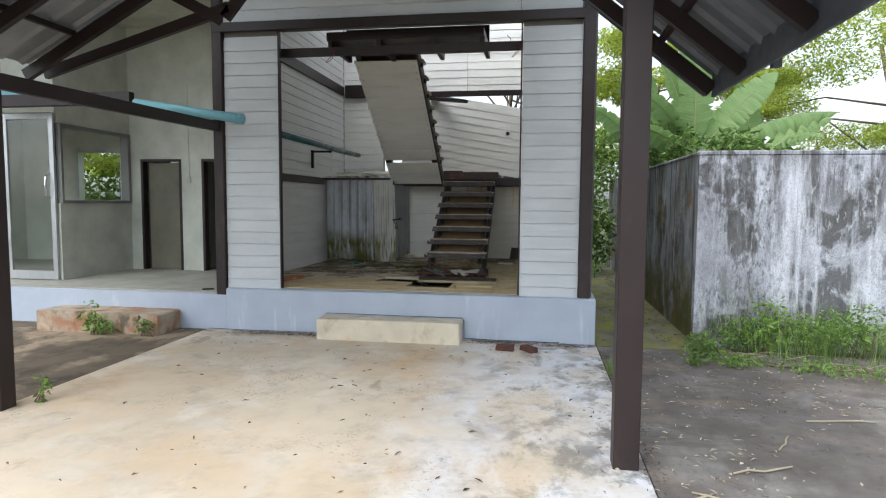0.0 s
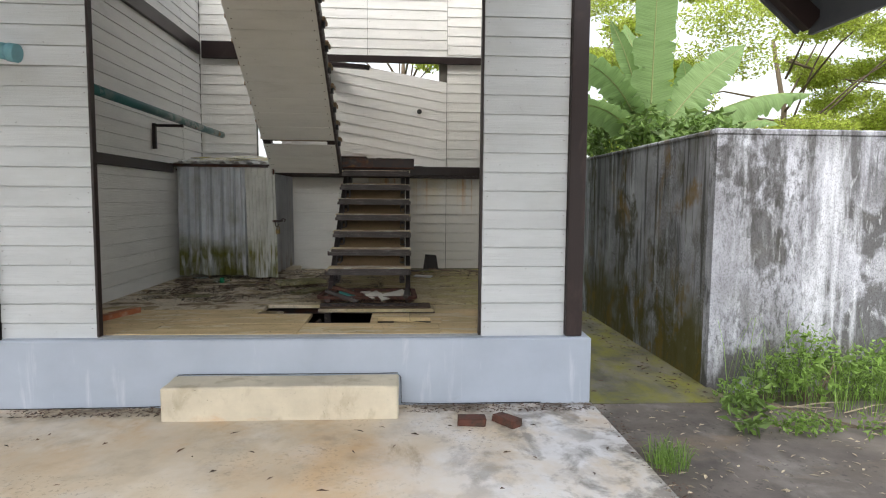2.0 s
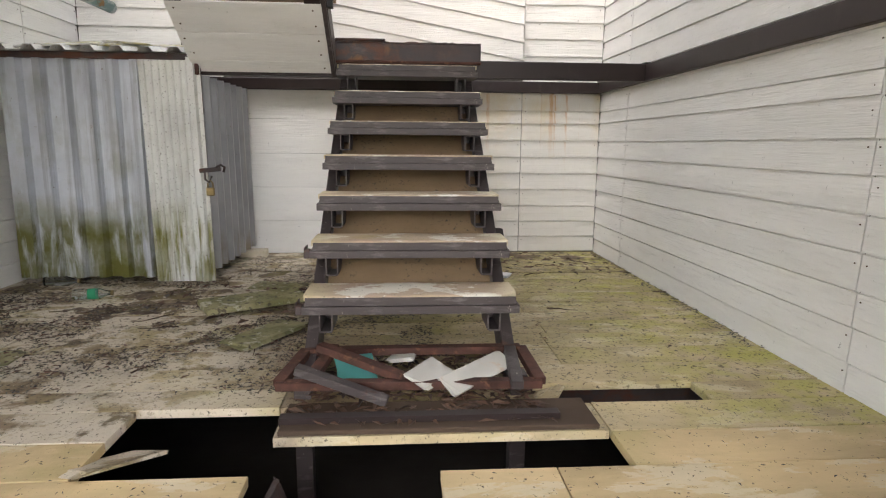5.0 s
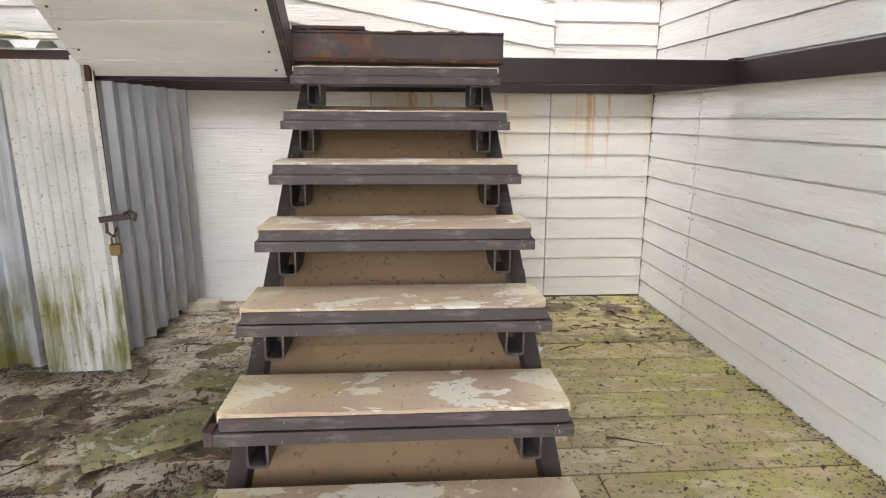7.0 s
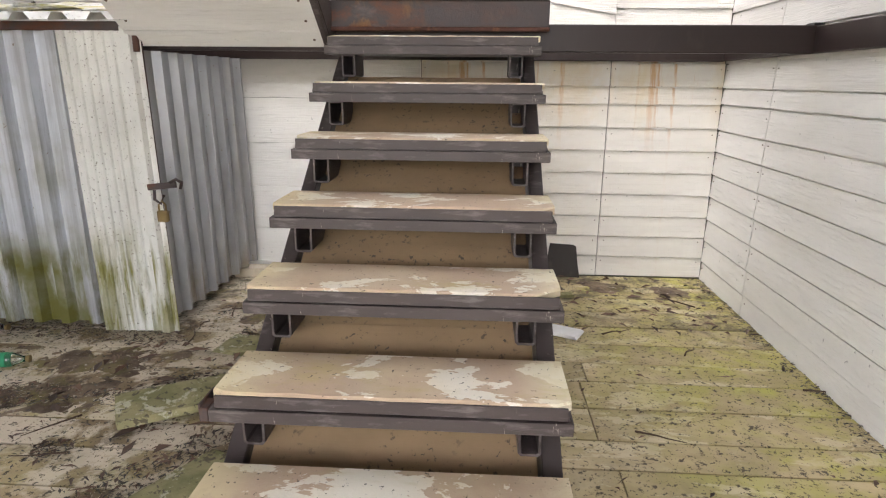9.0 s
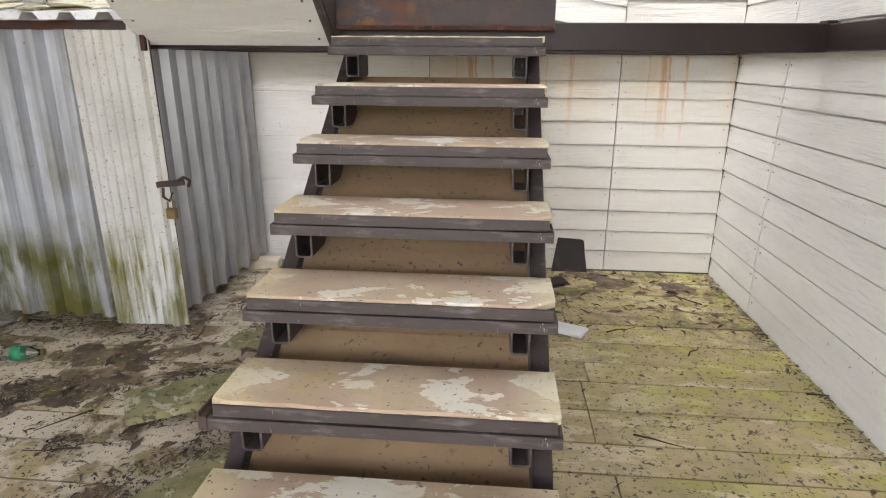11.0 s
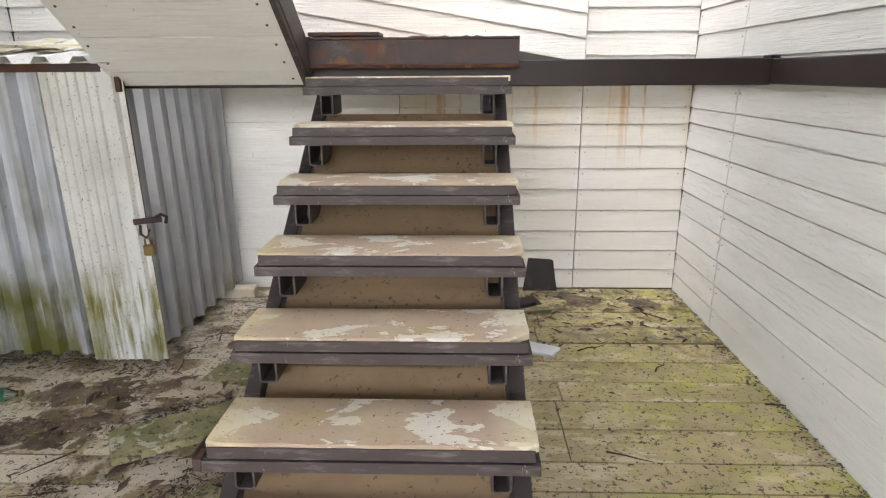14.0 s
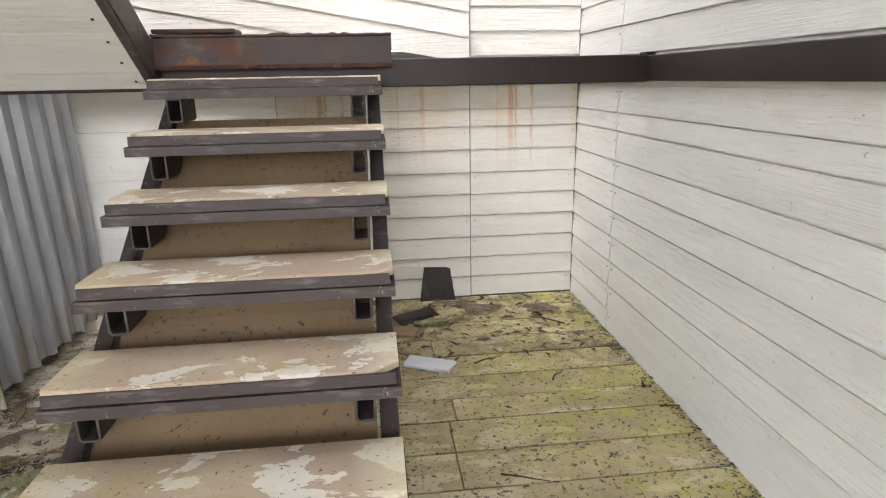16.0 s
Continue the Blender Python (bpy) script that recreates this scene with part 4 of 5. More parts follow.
# ---- things on the walls and floor of the hall ----
bm = bmesh.new()
tube(bm, [(-3.36, 6.60, 2.46), (-3.36, 8.5, 2.455), (-3.36, 10.0, 2.45), (-3.35, 10.74, 2.45)], 0.044, 16)
thing("green_pipe", bm, m_green, "peeling green steel pipe on a wall bracket", "pipe")
bm = bmesh.new()
box(bm, XL + 0.02, XL + 0.06, 9.15, 9.19, 2.12, 2.415, bevel=0.002)
box(bm, XL + 0.06, -3.33, 9.15, 9.19, 2.375, 2.406, bevel=0.002)
thing("pipe_bracket", bm, m_brown, "dark angle iron bracket holding the pipe", "bracket")
bm = bmesh.new()
beam(bm, (-1.98, 10.845, 3.50), (-1.27, 10.42, 3.37), 0.12, 0.06, 0.004)
thing("loose_plank", bm, m_brown, "loose brown plank hanging under the upper beam", "plank")
for x, y, z, mt in ((-2.44, 6.64, 3.31, m_redwire), (-0.24, 6.64, 3.31, m_redwire), (-1.35, 7.1, 3.50, m_wire), (-0.35, 6.7, 3.4, m_wire)):
    bm = bmesh.new()
    pts = [(x + 0.05 * math.sin(k * 1.1), y - 0.04 + 0.02 * math.cos(k), z + 0.09 - 0.045 * k if k < 5 else z - 0.14 + 0.05 * (k - 4)) for k in range(8)]
    tube(bm, pts, 0.004, 6)
    thing("loose_wire", bm, mt, "loose thin electric wire hanging from the beam", "wire", group="loose wires")


def slab(name, x, y, z, lx, ly, lz, rot, mat, label, category, tilt=(0, 0), chip=0.0, group=""):
    b = bmesh.new()
    box(b, -lx / 2, lx / 2, -ly / 2, ly / 2, 0, lz, bevel=min(0.004, lz * 0.3))
    r = random.Random(int(abs(x * 1000 + y * 100)))
    if chip:
        for v in b.verts:
            v.co.x += r.uniform(-chip, chip)
            v.co.y += r.uniform(-chip, chip)
    ob = thing(name, b, mat, label, category, group)
    ob.matrix_basis = pose(x, y, z, tilt[0], tilt[1], rot)
    return ob


m_mossslab = surface("mossy_broken_board", (0.31, 0.285, 0.15), 0.8, layers=[((0.13, 0.13, 0.05), (6, 6, 6), 0.42, 0.60, 8, None, None, 0.8), ((0.5, 0.48, 0.38), (14, 14, 14), 0.57, 0.61, 6, None, None, 0.7), ((0.05, 0.04, 0.03), (30, 30, 30), 0.57, 0.62, 4, None, None, 0.8)], bump=0.5)
slab("broken_board", -1.975, 9.085, FLOOR + 0.034, 0.56, 0.19, 0.036, 31, m_mossslab, "broken mossy floor board lying among leaves", "board", tilt=(5, 0), chip=0.006)
slab("broken_board", -1.80, 8.56, FLOOR + 0.014, 0.40, 0.17, 0.020, 58, m_mossslab, "broken flat board piece on the dirty floor", "board", chip=0.02)
slab("broken_board", -1.95, 9.62, FLOOR, 0.32, 0.18, 0.014, -12, m_mossslab, "broken flat board piece on the dirty floor", "board", chip=0.02)
slab("broken_board", -2.95, 8.30, FLOOR, 0.30, 0.17, 0.012, 4, m_mossslab, "thin mossy board piece on the floor", "board", chip=0.02)
slab("white_tile", -0.50, 9.93, FLOOR, 0.24, 0.11, 0.02, -28, surface("pale_tile", (0.72, 0.74, 0.76), 0.4, bump=0.05), "broken white tile lying beside the stairs", "tile", chip=0.012)
bm = bmesh.new()
front = [bm.verts.new((x, 0.0, z)) for x, z in ((-0.118, 0.0), (0.112, 0.0), (0.095, 0.10), (0.082, 0.205), (0.062, 0.214), (-0.085, 0.222))]
rear = [bm.verts.new((v.co.x, 0.012, v.co.z)) for v in front]
bm.faces.new(front)
bm.faces.new(rear[::-1])
for a in range(6):
    bm.faces.new((front[a], rear[a], rear[(a + 1) % 6], front[(a + 1) % 6]))
leaning = thing("dark_sheet", bm, surface("dark_brown_sheet", (0.030, 0.024, 0.022), 0.55, layers=[((0.09, 0.07, 0.06), (9, 9, 5), 0.55, 0.7, 8, None, None, 0.5)], bump=0.15), "dark brown sheet scrap leaning on the back wall", "panel")
leaning.matrix_basis = pose(-0.355, 10.845, FLOOR, -7, 0, 0)
slab("wood_scrap", -0.52, 10.58, FLOOR, 0.26, 0.10, 0.018, 32, m_brown, "dark brown board scrap beside the stairs", "scrap", tilt=(4, 0), chip=0.02)
slab("wood_scrap", -0.44, 10.46, FLOOR, 0.20, 0.05, 0.022, 8, m_mossslab, "grey weathered stick of wood on the floor", "scrap", chip=0.008)
slab("wood_scrap", -0.62, 10.36, FLOOR, 0.22, 0.12, 0.012, -20, m_tan, "brown board scrap beside the stairs", "scrap", chip=0.02)
slab("brick", -2.36, 10.72, FLOOR, 0.22, 0.10, 0.06, 5, m_block, "grey cement block against the back wall", "block")
slab("brick_piece", -3.24, 7.17, FLOOR, 0.50, 0.085, 0.05, 72, m_brick_pale, "long broken orange brick strip beside the wall", "brick", chip=0.012)
slab("brick", -0.28, 5.93, 0.0, 0.19, 0.10, 0.055, -4, m_brick, "worn red brick lying on the concrete", "brick", chip=0.008, group="bricks by the plinth")
slab("brick", -0.03, 5.92, 0.0, 0.20, 0.09, 0.055, -52, m_brick, "worn red brick lying on the concrete", "brick", chip=0.008, group="bricks by the plinth")
# broken foot of the stairs
TILES = ((-1.05, 7.86, 48, 14, 0.16, 0.12), (-0.87, 7.87, 40, 22, 0.31, 0.09), (-1.15, 8.03, -10, 5, 0.10, 0.05))
for x, y, rot, tx, lx, ly in TILES:
    slab("broken_tile", x, y, FLOOR + 0.075, lx, ly, 0.018, rot, m_chip, "broken white tile with rust stains at the stair foot", "tile", tilt=(tx, -6), chip=0.012, group="broken tiles")
foot = base("stair_foot", (-1.11, 7.85, FLOOR), "rusted broken bottom step frame full of debris", "step")
for p, q, mt in (((-1.60, 7.82, 0.585), (-0.64, 7.80, 0.585), m_rust), ((-1.59, 7.82, 0.59), (-1.53, 8.08, 0.62), m_rust), ((-0.645, 7.80, 0.59), (-0.665, 8.08, 0.62), m_rust),
                 ((-1.53, 8.08, 0.62), (-0.665, 8.08, 0.62), m_rust), ((-1.48, 7.83, 0.60), (-1.42, 8.07, 0.64), m_rust), ((-0.74, 7.74, 0.60), (-0.72, 8.02, 0.64), m_steel), ((-1.47, 8.02, 0.66), (-1.14, 7.83, 0.60), m_rust),
                 ((-1.52, 7.78, 0.66), (-1.20, 7.72, 0.56), m_steel), ((-1.55, 7.62, 0.545), (-0.62, 7.62, 0.545), m_brown)):
    bm = bmesh.new()
    beam(bm, p, q, 0.045, 0.03, 0.002)
    part("steel_bar", bm, mt, foot)
for sx in (SX0 + 0.018, SX1 - 0.024):
    bm = bmesh.new()
    box(bm, sx - 0.03, sx + 0.03, 7.84, 7.90, -0.05, 0.60)
    part("foot_post", bm, m_steel, foot)
bm = bmesh.new()
box(bm, -1.545, -0.50, 7.55, 7.765, 0.5225, 0.540, bevel=0.003)
part("sill_board", bm, m_litter, foot, "dark rotten sill board")
slab("green_tile", -1.33, 7.96, FLOOR + 0.07, 0.14, 0.11, 0.012, 14, surface("teal_scrap", (0.08, 0.30, 0.27), 0.5), "teal scrap of board at the stair foot", "scrap", tilt=(40, 0), chip=0.01)
slab("tipped_board", -2.02, 7.46, FLOOR - 0.03, 0.26, 0.17, 0.016, 52, m_floor, "snapped floor board end tipping into the hole", "board", tilt=(-16, 10), chip=0.02)
slab("tipped_board", -0.68, 6.985, FLOOR - 0.035, 0.30, 0.07, 0.018, -8, m_floor_front, "snapped floor board strip sagging in the hole", "board", tilt=(-28, 4), chip=0.02)
slab("tipped_board", -1.53, 7.18, FLOOR - 0.10, 0.50, 0.09, 0.018, 88, m_rusty, "dark red broken board hanging in the floor hole", "board", tilt=(70, 3), chip=0.012)
slab("tipped_board", -0.60, 7.86, FLOOR - 0.02, 0.16, 0.10, 0.016, 70, m_floor, "snapped floor board end at the hole", "board", tilt=(-25, 5), chip=0.02)


def bottle(name, at, rot, label_on):
    b = base(name, at, "clear plastic water bottle lying on the dirty floor", "bottle", group="bottles")
    b.matrix_basis = pose(*at, 0, 0, rot)
    m = b.matrix_basis @ pose(0, 0, 0.032, 0, 90, 0)
    bm_ = bmesh.new()
    lathe(bm_, [(0.028, 0), (0.032, 0.01), (0.032, 0.05), (0.029, 0.06), (0.032, 0.07), (0.032, 0.14), (0.014, 0.185), (0.013, 0.20)], 14, m)
    part("body", bm_, m_pet, b)
    bm_ = bmesh.new()
    lathe(bm_, [(0.016, 0.201), (0.016, 0.215)], 12, m)
    part("cap", bm_, m_brass, b)
    if label_on:
        bm_ = bmesh.new()
        lathe(bm_, [(0.0325, 0.08), (0.0327, 0.125)], 14, m)
        part("label", bm_, m_label, b, "green printed label")


bottle("bottle", (-3.08, 9.33, FLOOR), 12, True)
bottle("bottle", (-3.44, 9.69, FLOOR), 3, False)
bottle("bottle", (-1.42, 7.12, 0.40), 12, False)

# ---- litter ----
def litter(name, n, area, z, size, mat, label, seed, dense=None):
    r = random.Random(seed)
    vs, fs = [], []
    tries = 0
    while n and tries < 200000:
        tries += 1
        x, y = r.uniform(area[0], area[1]), r.uniform(area[2], area[3])
        if dense and r.random() > dense(x, y):
            continue
        if any(h[0] < x < h[1] and h[2] < y < h[3] for h in HOLES):
            continue
        n -= 1
        ln_, wd = size * r.uniform(0.4, 1.6), size * r.uniform(0.15, 0.45)
        a, lift = r.uniform(0, math.tau), r.uniform(0.2, 1.0) * size * 0.25
        dx, dy = math.cos(a), math.sin(a)
        i = len(vs)
        zz = z + r.uniform(0.001, 0.006)
        for u, w, hh in ((-1, 0, 0.0), (-0.2, -1, lift * 0.6), (-0.2, 1, lift), (1, 0.2, lift * 0.3), (0.3, 0.0, lift * 0.2)):
            vs.append((x + dx * u * ln_ / 2 - dy * w * wd / 2, y + dy * u * ln_ / 2 + dx * w * wd / 2, zz + hh))
        fs += [(i, i + 1, i + 4), (i, i + 4, i + 2), (i + 1, i + 3, i + 4), (i + 4, i + 3, i + 2)]
    me = bpy.data.meshes.new(name)
    me.from_pydata(vs, [], fs)
    me.materials.append(mat)
    return tagged(new(name, me), label, "litter", kind="stuff")


m_soil = surface("leaf_soil", (0.22, 0.165, 0.115), 0.95, mottle=0.35, mottle_scale=(7, 7, 7), layers=[((0.075, 0.052, 0.036), (9, 9, 9), 0.48, 0.60, 11, None, None, 0.75), ((0.22, 0.20, 0.06), (4, 4, 4), 0.50, 0.62, 8, None, None, 0.6),
                 ((0.52, 0.48, 0.40), (28, 28, 28), 0.58, 0.64, 7, None, ("clouds", (2.5, 2.5, 2.5), 0.42, 0.56), 0.8)], bump=0.8, bump_scale=(90, 90, 90), bump_dist=0.008)


def soil(x0, x1, y0, y1, step, depth, seed):
    """Low patches of rotted leaves: a lumpy sheet that dips under the boards where the floor is bare."""
    nx, ny = int((x1 - x0) / step), int((y1 - y0) / step)
    vs, fs = [], []
    for j in range(ny + 1):
        for i in range(nx + 1):
            x, y = x0 + i * step, y0 + j * step
            q = noise.noise(Vector((x * 1.7, y * 2.3, seed))) + 0.5 * noise.noise(Vector((x * 5.1, y * 6.3, seed))) + 0.22 * noise.noise(Vector((x * 19, y * 19, seed))) + 0.10 * noise.noise(Vector((x * 43, y * 43, seed)))
            rim = min(1.0, (x - x0) / 0.15, (x1 - x) / 0.25, (y - y0) / 0.5, (y1 - y) / 0.15)
            vs.append((x, y, FLOOR + min(0.016, depth * (q * 1.2 - 0.13) * rim - 0.012 * (1 - rim))))
    w = nx + 1
    for j in range(ny):
        for i in range(nx):
            a = j * w + i
            fs.append((a, a + 1, a + 1 + w, a + w))
    me = bpy.data.meshes.new("soil")
    me.from_pydata(vs, [], fs)
    me.materials.append(m_soil)
    for f_ in me.polygons:
        f_.use_smooth = True
    return tagged(new("soil", me), "dark rotted leaf soil spread over the floor boards", "soil", kind="stuff")


soil(-3.67, -1.50, 8.72, 9.70, 0.013, 0.028, 4.0)
soil(-2.36, -1.50, 9.705, 10.85, 0.013, 0.028, 8.0)
soil(-1.45, 0.53, 10.15, 10.87, 0.015, 0.016, 2.0)
m_lit = leafy("brown_litter", (0.095, 0.052, 0.032), 0.05, 0.7)
m_grit = leafy("dark_grit", (0.045, 0.038, 0.028), 0.02, 0.5)
m_lit2 = leafy("pale_litter", (0.40, 0.34, 0.24), 0.1, 0.5)
left_heap = lambda x, y: max(0.0, min(1.0, 1.0 - abs(y - 9.0) * 0.55)) * (0.08 + 0.92 * (noise.noise(Vector((x * 2.6, y * 2.6, 0))) > 0.04))
litter("leaf_litter", 1500, (-3.6, -1.55, 7.9, 10.7), FLOOR + 0.006, 0.036, m_lit, "dead brown leaves heaped on the floor", 3, left_heap)
litter("floor_grit", 7500, (-3.6, -1.0, 7.9, 10.8), FLOOR, 0.022, m_grit, "dark grit and crumbled leaves", 4, left_heap)
litter("floor_grit", 3200, (-1.2, 0.53, 7.9, 10.85), FLOOR, 0.0095, m_grit, "dark specks of grit on mossy boards", 5, lambda x, y: 0.10 + 0.9 * (y > 9.8) + 0.5 * max(0.0, math.sin(x * 6.1 + y * 2.3) * math.sin(y * 7.7 - x * 3.1)) ** 2)
litter("wall_foot_debris", 520, (0.45, 0.535, 8.3, 10.88), FLOOR, 0.022, m_grit, "dark debris along the foot of the wall", 15, lambda x, y: (x - 0.40) / 0.135)
litter("bark_strips", 60, (-2.6, -1.56, 8.75, 9.6), FLOOR + 0.010, 0.085, m_lit, "curled brown bark strips and palm leaf bits", 21)
litter("gravel", 6000, (-3.2, -1.55, 8.0, 10.6), FLOOR + 0.002, 0.010, m_lit2, "pale gravel crumbs in the dirt", 16, left_heap)
litter("leaf_litter", 190, (-1.2, 0.5, 9.95, 10.85), FLOOR, 0.06, m_lit, "dead brown leaves near the back wall", 6)
litter("leaf_litter", 22, (-0.55, 0.5, 8.3, 10.0), FLOOR, 0.045, m_lit, "scattered dead leaves", 8)
litter("floor_grit", 380, (-3.6, 0.4, 6.5, 7.9), FLOOR, 0.014, m_grit, "fine specks on the floor boards", 9)
litter("leaf_litter", 620, (-1.52, -0.66, 7.58, 8.3), FLOOR + 0.018, 0.06, m_lit, "dead leaves at the stair foot", 10)
litter("leaf_litter", 900, (-3.6, 0.66, 6.16, 6.345), 0.0, 0.03, m_lit, "leaf crumbs along the plinth", 11, lambda x, y: 1.0 if (x > -0.75 or x < -2.5) else 0.2)
litter("leaf_litter", 130, (-3.8, 0.6, 1.5, 6.2), 0.0, 0.05, m_lit, "scattered dead leaves on the concrete", 12)
litter("leaf_litter", 800, (0.75, 4.8, 2.2, 6.2), -0.013, 0.045, m_lit2, "pale curled leaves on the driveway", 13, lambda x, y: 0.25 + 0.75 * (y > 4.4))
litter("leaf_litter", 700, (0.66, 0.80, 1.2, 6.3), -0.004, 0.026, m_lit, "dead leaf crumbs along the slab joint", 17, lambda x, y: 0.3 + 0.7 * (noise.noise(Vector((0.0, y * 2.2, 3.0))) > 0.0))
litter("leaf_litter", 500, (0.75, 1.78, 6.3, 13.0), -0.011, 0.040, m_lit, "dead leaves along the mossy alley", 18, lambda x, y: 0.12 + 0.88 * (x > 1.45))
litter("leaf_litter", 160, (0.4, 1.4, 2.2, 5.2), 0.0, 0.05, m_lit2, "pale leaf bits by the post", 14)
for k, (x, y, a, ln_) in enumerate(((1.2, 3.2, 20, 0.4), (1.6, 3.6, 60, 0.3), (0.9, 2.9, -15, 0.28), (2.0, 4.2, 8, 0.5), (0.75, 2.7, 40, 0.35))):
    bm = bmesh.new()
    pts = [(x + math.cos(radians(a)) * ln_ * i / 4, y + math.sin(radians(a)) * ln_ * i / 4 + 0.015 * math.sin(i * 2 + k), -0.002 + 0.008 * math.sin(i * 1.4) ** 2) for i in range(5)]
    tube(bm, pts, 0.006, 6)
    thing("twig", bm, m_dead, "dry pale twig on the driveway", "twig", group="twigs")

for k in range(26):
    rk = random.Random(900 + k)
    x, y, a, ln_ = rk.uniform(-3.5, -1.7), rk.uniform(8.0, 10.2), rk.uniform(0, math.tau), rk.uniform(0.08, 0.28)
    if k > 19:
        x, y = rk.uniform(-0.5, 0.45), rk.uniform(8.6, 10.7)
    bm = bmesh.new()
    tube(bm, [(x + math.cos(a) * ln_ * i / 3 + 0.01 * rk.uniform(-1, 1), y + math.sin(a) * ln_ * i / 3 + 0.01 * rk.uniform(-1, 1), FLOOR + 0.005 + 0.004 * (i % 2)) for i in range(4)], 0.004, 6, True, 0.0015)
    thing("twig", bm, m_litter, "thin dead twig on the littered floor", "twig", group="floor twigs")

# ---- step blocks and cable in front of the plinth ----
def step_block(x0, x1, y0, y1, h, label, mat):
    b = bmesh.new()
    box(b, x0, x1, y0, y1, -0.02, h, bevel=0.012)
    bmesh.ops.subdivide_edges(b, edges=b.edges, cuts=5, use_grid_fill=True)
    for v in b.verts:
        v.co += Vector((noise.noise(v.co * 6), noise.noise(v.co * 6 + Vector((5, 0, 0))), noise.noise(v.co * 5 + Vector((0, 9, 0))))) * 0.006
    return thing("step_block", b, mat, label, "step", group="step blocks")


step_block(-2.44, -0.79, 6.055, 6.347, 0.24, "cream cast concrete step block against the plinth", m_block)
step_block(-5.95, -4.33, 5.93, 6.385, 0.23, "rust stained cast concrete step block with weeds", m_block_old)
bm = bmesh.new()
pts = [(-3.9, 6.30, 0.02), (-3.4, 6.31, 0.015), (-2.7, 6.32, 0.015), (-2.48, 6.325, 0.02), (-2.452, 6.325, 0.20), (-2.40, 6.31, 0.258), (-2.2, 6.325, 0.256), (-1.6, 6.33, 0.252), (-1.0, 6.335, 0.25), (-0.80, 6.335, 0.252), (-0.775, 6.335, 0.22), (-0.77, 6.335, 0.02), (-0.5, 6.33, 0.012), (0.3, 6.335, 0.012)]
tube(bm, pts, 0.0035, 6)
thing("black_cable", bm, m_wire, "thin black cable trailing over the step", "cable")

# ---- carport ----
def post(x0, x1, y0, y1, top):
    b = bmesh.new()
    box(b, x0, x1, y0, y1, -0.02, top, bevel=0.006)
    thing("carport_post", b, m_post, "square post with worn brown paint", "post", group="carport posts")


post(0.505, 0.655, 3.13, 3.27, 3.24)
post(-4.00, -3.86, 3.36, 3.50, 3.34)
RX, RZ = -1.365, 4.98
EY, ROOF_RUN = 5.15, 3.3
roof = base("carport_roof", (RX, 2.0, RZ), "gabled carport roof of grey sheets on brown steel", "roof")
# The right slope is given a darker sheet colour than the left.
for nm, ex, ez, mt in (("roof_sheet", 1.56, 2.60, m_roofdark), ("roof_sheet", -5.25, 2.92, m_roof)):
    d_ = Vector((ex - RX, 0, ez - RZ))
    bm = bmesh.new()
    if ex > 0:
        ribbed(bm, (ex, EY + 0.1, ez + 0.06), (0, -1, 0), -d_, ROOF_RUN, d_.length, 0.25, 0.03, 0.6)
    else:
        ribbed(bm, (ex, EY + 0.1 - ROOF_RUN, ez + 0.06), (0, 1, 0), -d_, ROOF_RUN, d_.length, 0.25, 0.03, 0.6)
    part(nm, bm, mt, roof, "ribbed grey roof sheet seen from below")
for yy in (EY, 4.35, 3.2, 2.1):
    for ex, ez in ((1.5, 2.55), (-5.2, 2.84)):
        bm = bmesh.new()
        beam(bm, (ex, yy, ez + 0.0), (RX, yy, RZ - 0.08), 0.06, 0.12, 0.003)
        part("rafter", bm, m_brown, roof)
for fx in (0.25, 0.55, 0.85):
    for ex, ez in ((1.5, 2.6), (-5.2, 2.9)):
        bm = bmesh.new()
        px_, pz_ = RX + (ex - RX) * fx, RZ + (ez - RZ) * fx - 0.0
        beam(bm, (px_, EY, pz_ + 0.03), (px_, 2.0, pz_ + 0.03), 0.05, 0.05)
        part("purlin", bm, m_brown, roof)
bm = bmesh.new()
beam(bm, (1.53, EY + 0.06, 2.60), (1.53, 2.0, 2.58), 0.03, 0.20, 0.003)
part("fascia", bm, m_fascia, roof, "grey fascia board along the eave")
bm = bmesh.new()
beam(bm, (1.50, EY + 0.065, 2.565), (RX, EY + 0.065, RZ - 0.06), 0.03, 0.15)
part("barge_board", bm, m_fascia, roof)
bm = bmesh.new()
beam(bm, (-5.16, 5.36, 2.90), (-3.05, 5.36, 3.50), 0.06, 0.11, 0.003)
part("truss_chord", bm, m_brown, roof)
bm = bmesh.new()
beam(bm, (-3.15, 5.36, 3.38), (-3.95, 5.30, 3.80), 0.06, 0.11, 0.003)
part("truss_brace", bm, m_brown, roof)
bm = bmesh.new()
beam(bm, (-3.10, 5.36, 3.40), (-2.5, 5.36, 4.1), 0.06, 0.11, 0.003)
part("truss_brace", bm, m_brown, roof)
bm = bmesh.new()
box(bm, 1.545, 1.60, 3.88, 3.94, 2.47, 2.56)
part("gutter_bracket", bm, m_black, roof)
bm = bmesh.new()
beam(bm, (-3.79, 6.39, 2.46), (-3.79, 3.36, 2.41), 0.06, 0.115, 0.004)
thing("tie_beam", bm, m_brown, "dark brown steel tie beam between the posts", "beam")
bm = bmesh.new()
beam(bm, (-7.6, 6.52, 2.83), (-5.0, 6.52, 2.84), 0.10, 0.15, 0.004)
thing("cross_beam", bm, m_brown, "dark brown beam end over the side room", "beam")
bm = bmesh.new()
beam(bm, (-7.6, 6.60, 2.96), (-5.9, 6.60, 2.94), 0.02, 0.08)
thing("green_netting", bm, m_blue, "green strip of sheeting behind the beam", "sheet")
bm = bmesh.new()
